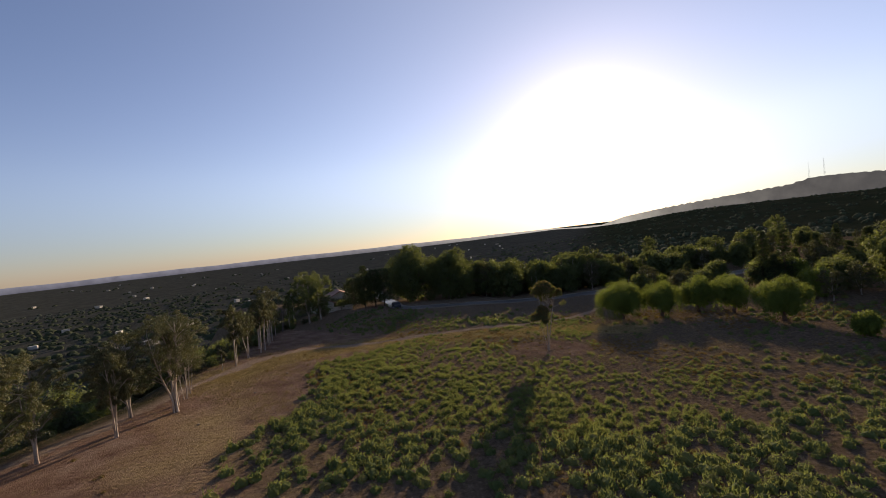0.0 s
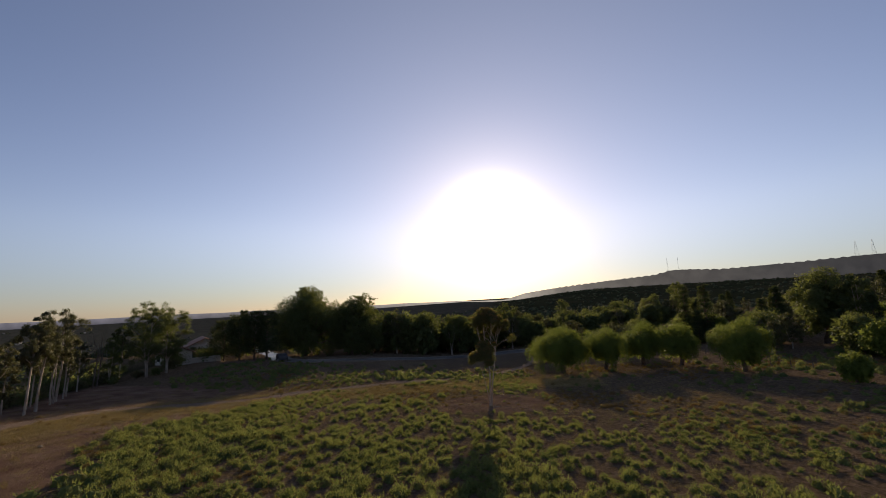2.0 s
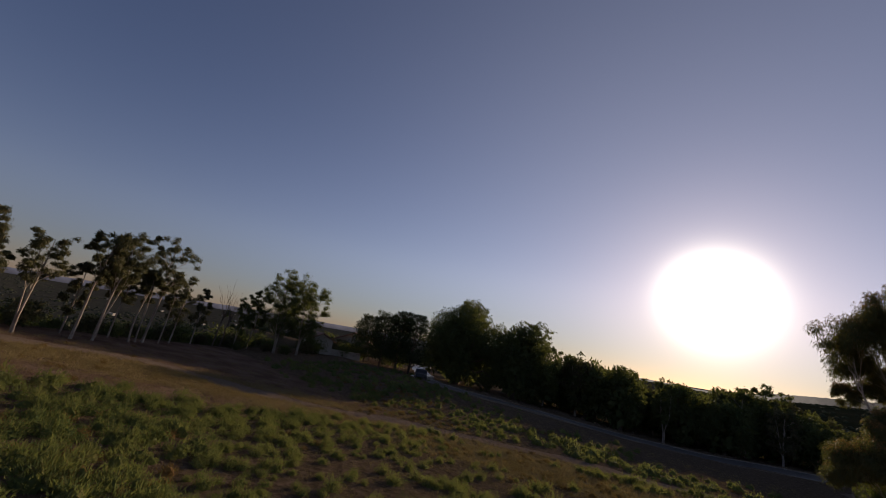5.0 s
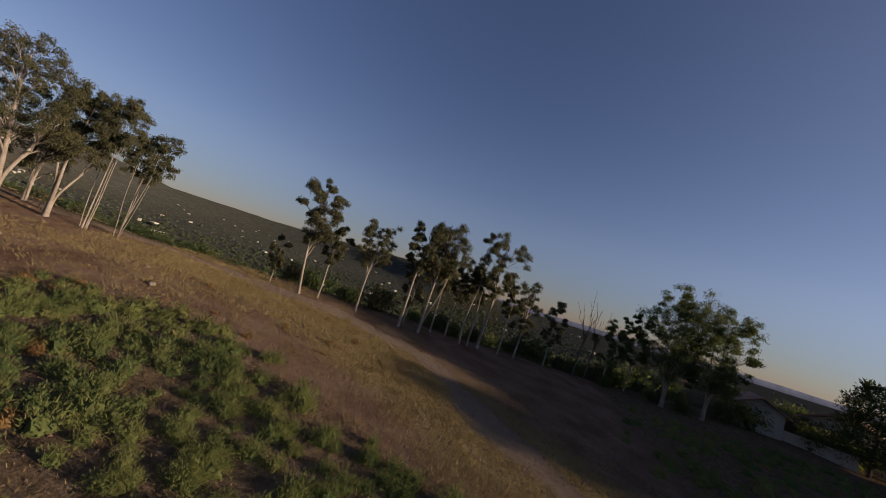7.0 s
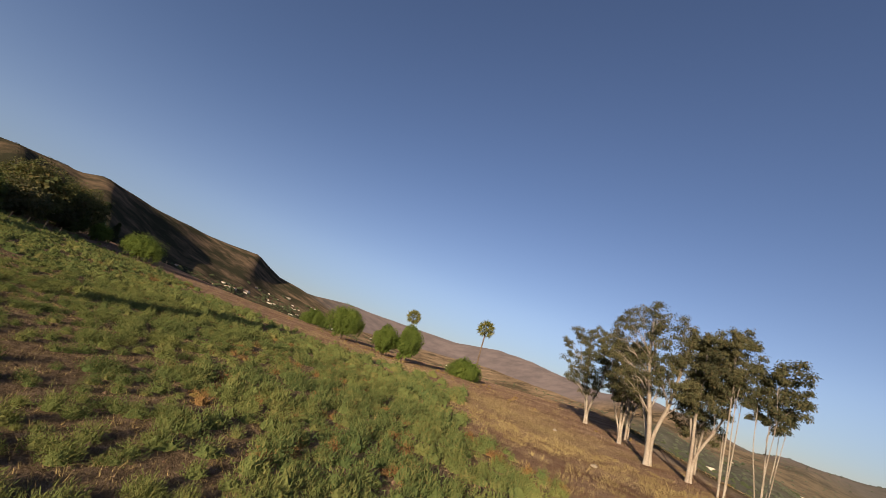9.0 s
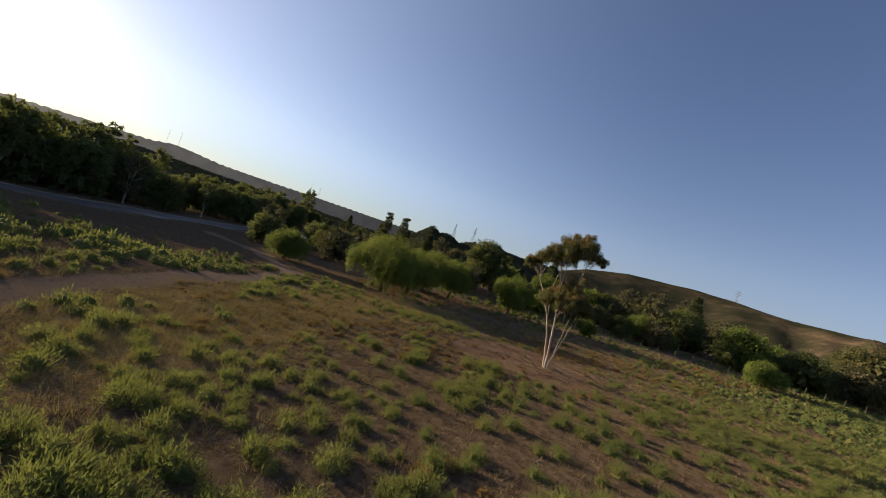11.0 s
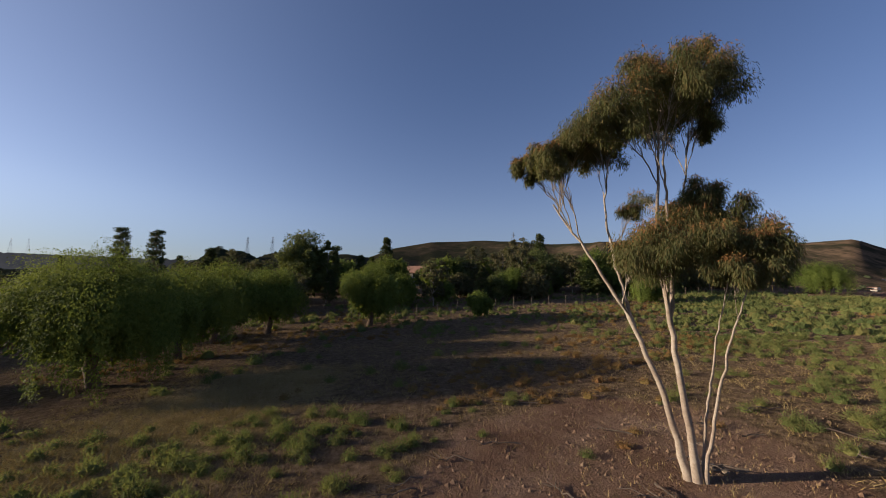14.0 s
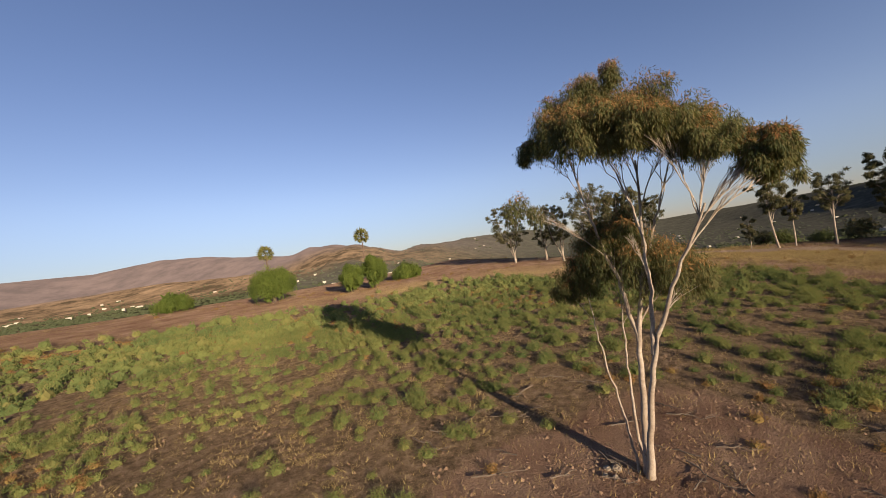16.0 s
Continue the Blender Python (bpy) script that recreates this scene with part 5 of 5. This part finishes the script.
# ---- field shrubs, straw and weeds ----
def shrub_shape(seed, n, spread, tall, leaf, width, upright, core=0.0):
    """One feathery bush of unit size: many thin leaves round a dense uneven heart."""
    g = np.random.default_rng(seed)
    a, q = g.uniform(0, 6.28, n), np.sqrt(g.random(n))
    r = q * spread
    deep = g.uniform(0.35, 1.0, n) ** 0.6 if not core else g.uniform(0.75, 1.0, n)
    top = tall * np.sqrt(np.clip(1 - (q * 0.95) ** 2, 0.04, 1)) * deep
    base = np.stack([np.cos(a) * r, np.sin(a) * r, np.maximum(top - leaf * 0.6, 0.01)], 1)
    way = np.stack([np.cos(a) * q * 0.8, np.sin(a) * q * 0.8, np.full(n, upright)], 1) + g.normal(0, 0.30, (n, 3))
    v, f = slivers(g, base, way, leaf * g.uniform(0.7, 1.35, n), width * g.uniform(0.7, 1.3, n))
    if not core:
        return v, f
    ring = np.arange(7) * 0.8976
    pts, tri = [], []
    for k, up in enumerate((0.0, 0.55, 0.88)):
        w = math.sqrt(1 - up * up) * core
        rr = w * g.uniform(0.82, 1.15, 7)
        pts.append(np.stack([np.cos(ring + k * 0.45) * rr * spread, np.sin(ring + k * 0.45) * rr * spread, np.full(7, up * core * tall) * g.uniform(0.85, 1.15, 7) - 0.03 * (k == 0)], 1))
    pts.append(np.array([[0, 0, core * tall * 1.02]]))
    for k in range(2):
        for j in range(7):
            m = (j + 1) % 7
            tri += [(k * 7 + j, k * 7 + m, k * 7 + 7 + j), (k * 7 + m, k * 7 + 7 + m, k * 7 + 7 + j)]
    tri += [(14 + j, 14 + (j + 1) % 7, 21) for j in range(7)]
    return join([(v, f), (np.concatenate(pts), np.array(tri))])


def scatter(shapes, x, y, size, flat=1.0):
    vs, fs, n = [], [], 0
    z = land(x, y)
    pick = rng.integers(0, len(shapes), len(x))
    turn = rng.uniform(0, 6.28, len(x))
    tall = rng.uniform(0.75, 1.25, len(x))
    for k, (sv, sf) in enumerate(shapes):
        i = np.where(pick == k)[0]
        c, s = np.cos(turn[i])[:, None], np.sin(turn[i])[:, None]
        sz = size[i][:, None]
        v = np.stack([(sv[None, :, 0] * c - sv[None, :, 1] * s) * sz + x[i][:, None], (sv[None, :, 0] * s + sv[None, :, 1] * c) * sz + y[i][:, None], sv[None, :, 2] * sz * tall[i][:, None] * flat + z[i][:, None] - 0.02], 2)
        vs.append(v.reshape(-1, 3))
        fs.append((sf[None] + (np.arange(len(i)) * len(sv))[:, None, None]).reshape(-1, 3) + n)
        n += v.shape[0] * v.shape[1]
    return np.concatenate(vs), np.concatenate(fs)


def spots_for(count, density, box):
    x, y = rng.uniform(box[0], box[1], count), rng.uniform(box[2], box[3], count)
    ok = rng.random(count) < density(x, y)
    return x[ok], y[ok]


def low_pass(x, y):
    """Where the way over the field runs low, and the growth is seen close by."""
    return near_line(x, y, ((-8, -9), (-20, 3), (-30, 2), (-30, -2), (-18, 1), (-4, 6), (8, 6), (7, -2), (2, -9)))


def tussock(seed, n, leaf, width, heart):
    """A low rounded bush: an uneven leafy heart under a fuzz of small leaves."""
    g = np.random.default_rng(seed)
    wave = g.uniform(0, 6.28, 4)

    def skin(a, up):
        out = 1 + 0.16 * np.sin(3 * a + wave[0]) + 0.13 * np.sin(5 * a + wave[1] + 4 * up) + 0.10 * np.sin(7 * up + wave[2] + 2 * a)
        flat = np.sqrt(np.clip(1 - up * up, 0, 1))
        return np.stack([np.cos(a) * flat * 0.42 * out, np.sin(a) * flat * 0.42 * out, up * 0.36 * out], -1)

    a, up = g.uniform(0, 6.28, n), g.random(n) ** 0.8
    p = skin(a, up)
    way = p * (1.6, 1.6, 2.0) + g.normal(0, 0.55, (n, 3)) + (0, 0, 0.35)
    fuzz = slivers(g, p * g.uniform(heart, 1.0, n)[:, None], way, leaf * g.uniform(0.6, 1.4, n), width * g.uniform(0.7, 1.3, n))
    ring = np.arange(8) * 0.7854
    pts = np.concatenate([skin(ring + 0.4 * k, np.full(8, u)) * heart for k, u in enumerate((0.0, 0.42, 0.78))] + [skin(np.zeros(1), np.ones(1)) * heart])
    tri = [t for k in range(2) for j in range(8) for m in ((j + 1) % 8,) for t in ((k * 8 + j, k * 8 + m, k * 8 + 8 + j), (k * 8 + m, k * 8 + 8 + m, k * 8 + 8 + j))]
    tri += [(16 + j, 16 + (j + 1) % 8, 24) for j in range(8)]
    return join([fuzz, (pts, np.array(tri))])


fine_bush = [tussock(400 + k, 520, 0.085, 0.018, 0.50) for k in range(10)]
mid_bush = [tussock(430 + k, 190, 0.11, 0.030, 0.58) for k in range(8)]
plain_bush = [tussock(412 + k, 60, 0.13, 0.045, 0.78) for k in range(8)]
x, y = spots_for(48000, shrub_density, (-50, 60, -68, 46))
size = rng.uniform(0.45, 1.2, len(x)) * (0.70 + 0.5 * patchy(x, y, 4, 15))
way = low_pass(x, y)
near, mid = way < 6.5, (way >= 6.5) & (way < 17)
rest = (way >= 17) & (rng.random(len(x)) < 0.62)
size = np.where(way < 17, size, size * 1.2) * (1 - 0.30 * smooth(-7, -2, x) * (1 - smooth(4, 9, y)) * smooth(-24, -14, y))
WEEDS = "low feathery yellow-green weeds and shrubs over the field"
for shapes, pick in ((fine_bush, near), (mid_bush, mid), (plain_bush, rest)):
    tagged(new("field_shrubs", mesh_of("field_shrubs", *scatter(shapes, x[pick], y[pick], size[pick], 1.2), SHRUB_LEAF)), WEEDS, "shrubs", kind="stuff")
x, y = spots_for(12000, lambda x, y: 0.8 * smooth(0.50, 0.72, patchy(x, y, 4.2, 21)) * (1 - track_at(x, y)) * (1 - 0.9 * bare_at(x, y)), (-46, 45, -60, 30))
tagged(new("rusty_weeds", mesh_of("rusty_weeds", *scatter(mid_bush[:5], x, y, rng.uniform(0.35, 0.8, len(x)), 0.9), RUST_LEAF)), "dried rust-brown weeds between the green shrubs", "weeds", kind="stuff")

tufts = [shrub_shape(420 + k, 18, 0.30, 0.20, 0.20, 0.018, 0.8) for k in range(5)]


def dry_density(x, y):
    return np.clip(0.75 * straw_at(x, y) + (0.35 + 0.4 * smooth(-8, -2, x) * (1 - smooth(2, 8, y)) * smooth(-26, -14, y)) * (1 - bare_at(x, y)) + 0.20 * bare_at(x, y) * (1 - track_at(x, y)), 0, 1)


x, y = spots_for(30000, dry_density, (-52, 45, -66, 48))
tagged(new("dry_grass", mesh_of("dry_grass", *scatter(tufts, x, y, rng.uniform(0.4, 1.1, len(x)), 0.8), STRAW)), "dry straw-coloured grass tufts and stubble between the weeds", "grass", kind="stuff")

x, y = spots_for(70000, lambda x, y: 0.9 * straw_at(x, y) * (low_pass(x, y) < 24), (-46, 14, -44, 20))
tagged(new("dry_grass", mesh_of("dry_grass", *scatter(tufts, x, y, rng.uniform(0.5, 1.2, len(x)), 1.0), STRAW)), "golden cut stubble in the belt beside the track", "grass", kind="stuff")

# clods of soil and cut stalks that roughen the bare ground
def clod_shape(seed):
    g = np.random.default_rng(seed)
    a = np.arange(5) * 1.2566 + g.uniform(0, 0.5, 5)
    r = g.uniform(0.6, 1.0, 5)
    v = np.concatenate([np.stack([np.cos(a) * r, np.sin(a) * r, np.full(5, -0.1)], 1), [[g.uniform(-0.2, 0.2), g.uniform(-0.2, 0.2), g.uniform(0.6, 1.0)]]])
    return v, np.array([(k, (k + 1) % 5, 5) for k in range(5)])


SOIL_CLOD = two_scale("soil_clods", (0.172, 0.105, 0.068), (0.254, 0.169, 0.113), (0.107, 0.068, 0.044), 0.5, 6, 0.95, 0.1, 0.4)


def clod_density(x, y):
    return np.clip((0.25 + 0.75 * bare_at(x, y)) * (1 - 0.8 * track_at(x, y)), 0, 1)


x, y = spots_for(60000, clod_density, (-52, 30, -50, 34))
u, v = spots_for(60000, lambda x, y: 0.85 * clod_density(x, y) * (low_pass(x, y) < 14), (-40, 14, -14, 20))
x, y = np.r_[x, u], np.r_[y, v]
tagged(new("soil_clods", mesh_of("soil_clods", *scatter([clod_shape(460 + k) for k in range(6)], x, y, rng.uniform(0.025, 0.08, len(x)) * (0.7 + 0.9 * rng.random(len(x)) ** 3)), SOIL_CLOD)), "small brown soil clods strewn over the bare ground", "soil", kind="stuff")
stubs = [shrub_shape(480 + k, 7, 0.5, 0.12, 0.12, 0.016, 1.2) for k in range(5)]
x, y = spots_for(60000, lambda x, y: np.clip(0.75 - 0.55 * track_at(x, y), 0, 1) * (low_pass(x, y) < 15), (-52, 30, -50, 34))
tagged(new("stubble", mesh_of("stubble", *scatter(stubs, x, y, rng.uniform(0.5, 1.1, len(x))), STRAW)), "short brown stubble standing over the bare soil", "grass", kind="stuff")

# ---- the far country: trees and roofs too far to count ----
clump = [shrub_shape(440 + k, 10, 0.5, 0.50, 0.12, 0.14, 0.4, 0.9) for k in range(6)]
az = np.radians(np.r_[rng.uniform(-165, -8, 4600), rng.uniform(-165, -78, 4200), rng.uniform(-78, 0, 2400), rng.uniform(0, 165, 7400), rng.uniform(146, 214, 3000)])
d = np.r_[140 + 700 * rng.random(4600) ** 1.4, 105 + 2300 * rng.random(4200) ** 1.1, 105 + 800 * rng.random(2400) ** 1.3, 150 + 950 * rng.random(7400) ** 1.3, rng.uniform(300, 1300, 3000)]
x, y = np.sin(az) * d, np.cos(az) * d
lift = np.degrees(np.arctan((land(x, y) - 4.5) / d))
bare_hill = (np.degrees(az) > 70) & (lift > 1.3)
ok = (rng.random(len(x)) < np.where(bare_hill, 0.5, np.where((y > 0.65 * np.abs(x)) & (d > 380), 0.4, 1))) & (near_line(x, y, ROAD) > 8) & ((x > -100) | (y < -90) | (y > 60) | (d > 125))
x, y, d, small = x[ok], y[ok], d[ok], np.where(bare_hill[ok], 0.5, 1.0)
size = rng.uniform(4.5, 9, len(x)) * small * np.where(x > 0, 0.68, 0.85)
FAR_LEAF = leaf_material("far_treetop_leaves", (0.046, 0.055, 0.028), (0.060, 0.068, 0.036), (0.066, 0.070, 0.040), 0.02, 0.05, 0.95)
# haze put into the leaf colour: paler, greyer treetops beyond 800 m
HAZE_PALED_LEAF = leaf_material("haze_paled_valley_leaves", (0.066, 0.072, 0.050), (0.082, 0.086, 0.060), (0.09, 0.09, 0.065), 0.02, 0.05, 0.95)
haze_paled = (d > 800) & (x < 0)
for pick, mat, lab in ((haze_paled, HAZE_PALED_LEAF, "far-off valley treetops painted grey-green for haze"), (~haze_paled, FAR_LEAF, "dark treetops on the lower slopes round the field")):
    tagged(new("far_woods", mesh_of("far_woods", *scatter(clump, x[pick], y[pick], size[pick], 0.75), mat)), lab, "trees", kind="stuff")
roofs = []
az = np.radians(np.r_[rng.uniform(-150, -85, 90), rng.uniform(-85, -12, 70), rng.uniform(140, 215, 110)])
d = np.r_[320 + 1900 * rng.random(160) ** 1.4, 700 + 900 * rng.random(110)]
for a, r in zip(az, d):
    cx, cy = math.sin(a) * r, math.cos(a) * r
    if a > 2 and land1(cx, cy) > 0.012 * r:
        continue
    z, s, t = land1(cx, cy), rng.uniform(2.5, 5.0), rng.uniform(0, 3.14)
    v, f = slab(-s, s, -s * 0.6, s * 0.6, -1, rng.uniform(2.5, 4.5))
    v = np.stack([v[:, 0] * math.cos(t) - v[:, 1] * math.sin(t) + cx, v[:, 0] * math.sin(t) + v[:, 1] * math.cos(t) + cy, v[:, 2] + z], 1)
    roofs.append((v, f))
# trees round the far-off buildings
homes = np.array([(v[:, 0].mean(), v[:, 1].mean()) for v, _ in roofs] + spots)
x, y = (np.repeat(homes[:, k], 4) * 0.985 + rng.normal(0, 14, 4 * len(homes)) for k in (0, 1))
tagged(new("far_woods", mesh_of("far_woods", *scatter(clump, x, y, rng.uniform(5, 11, len(x)), 0.8), FAR_LEAF)), "dark green trees among the far-off buildings", "trees", kind="stuff")
tagged(new("far_town", mesh_of("far_town", *join(roofs), STUCCO)), "pale far-off buildings scattered among trees in the valley", "buildings", kind="stuff")

# ---- a glowing sheet with painted haze for the far plain and hills ----
HAZE_GLOW, hz, hb = material("glowing_haze_sheet", 1.0, 0.0)
geo = hz.nodes.new("ShaderNodeNewGeometry")
unit = hz.nodes.new("ShaderNodeVectorMath")
unit.operation = "NORMALIZE"
hz.links.new(geo.outputs["Position"], unit.inputs[0])
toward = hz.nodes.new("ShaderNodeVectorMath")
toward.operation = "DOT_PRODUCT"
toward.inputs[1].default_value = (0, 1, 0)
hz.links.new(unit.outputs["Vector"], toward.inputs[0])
# haze light painted as emission: brighter towards the sun, fainter low down
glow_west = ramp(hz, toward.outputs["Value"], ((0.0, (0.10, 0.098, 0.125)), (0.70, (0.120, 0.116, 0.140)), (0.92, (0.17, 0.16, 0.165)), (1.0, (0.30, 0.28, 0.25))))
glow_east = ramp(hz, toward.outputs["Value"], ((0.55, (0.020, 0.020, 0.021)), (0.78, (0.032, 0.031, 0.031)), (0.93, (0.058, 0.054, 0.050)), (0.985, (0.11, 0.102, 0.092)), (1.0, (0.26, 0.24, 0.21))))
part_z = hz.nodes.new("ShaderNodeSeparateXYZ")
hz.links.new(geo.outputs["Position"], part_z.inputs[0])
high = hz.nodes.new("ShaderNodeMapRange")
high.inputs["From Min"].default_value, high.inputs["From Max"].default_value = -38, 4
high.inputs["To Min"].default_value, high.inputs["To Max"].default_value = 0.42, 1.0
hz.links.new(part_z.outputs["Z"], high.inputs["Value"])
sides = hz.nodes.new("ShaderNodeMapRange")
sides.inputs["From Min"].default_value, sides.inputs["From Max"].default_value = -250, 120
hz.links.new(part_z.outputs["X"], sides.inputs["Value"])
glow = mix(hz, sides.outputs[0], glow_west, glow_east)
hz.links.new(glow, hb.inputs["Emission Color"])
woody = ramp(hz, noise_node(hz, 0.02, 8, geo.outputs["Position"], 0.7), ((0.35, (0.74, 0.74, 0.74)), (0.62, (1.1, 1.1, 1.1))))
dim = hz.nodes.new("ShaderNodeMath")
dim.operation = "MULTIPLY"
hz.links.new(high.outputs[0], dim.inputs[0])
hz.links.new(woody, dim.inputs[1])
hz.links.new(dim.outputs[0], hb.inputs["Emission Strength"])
hb.inputs["Base Color"].default_value = (0.05, 0.05, 0.06, 1)
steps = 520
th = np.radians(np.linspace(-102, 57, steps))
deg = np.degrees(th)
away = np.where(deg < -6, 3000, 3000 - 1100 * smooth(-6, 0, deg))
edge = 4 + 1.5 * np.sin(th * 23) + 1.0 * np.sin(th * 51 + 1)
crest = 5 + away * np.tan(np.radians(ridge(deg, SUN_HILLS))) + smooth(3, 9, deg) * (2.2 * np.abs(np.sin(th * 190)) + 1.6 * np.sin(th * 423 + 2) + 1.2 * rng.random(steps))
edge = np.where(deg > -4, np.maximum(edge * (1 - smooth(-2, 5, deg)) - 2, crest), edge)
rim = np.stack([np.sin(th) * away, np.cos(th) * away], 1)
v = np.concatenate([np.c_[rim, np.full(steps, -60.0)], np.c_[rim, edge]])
tagged(new("backdrop", mesh_of("backdrop", v, np.array([(k, k + 1, k + steps + 1, k + steps) for k in range(steps - 1)]), HAZE_GLOW)), "glowing sheet with painted haze standing in for far plain and hills", "backdrop", kind="structure")
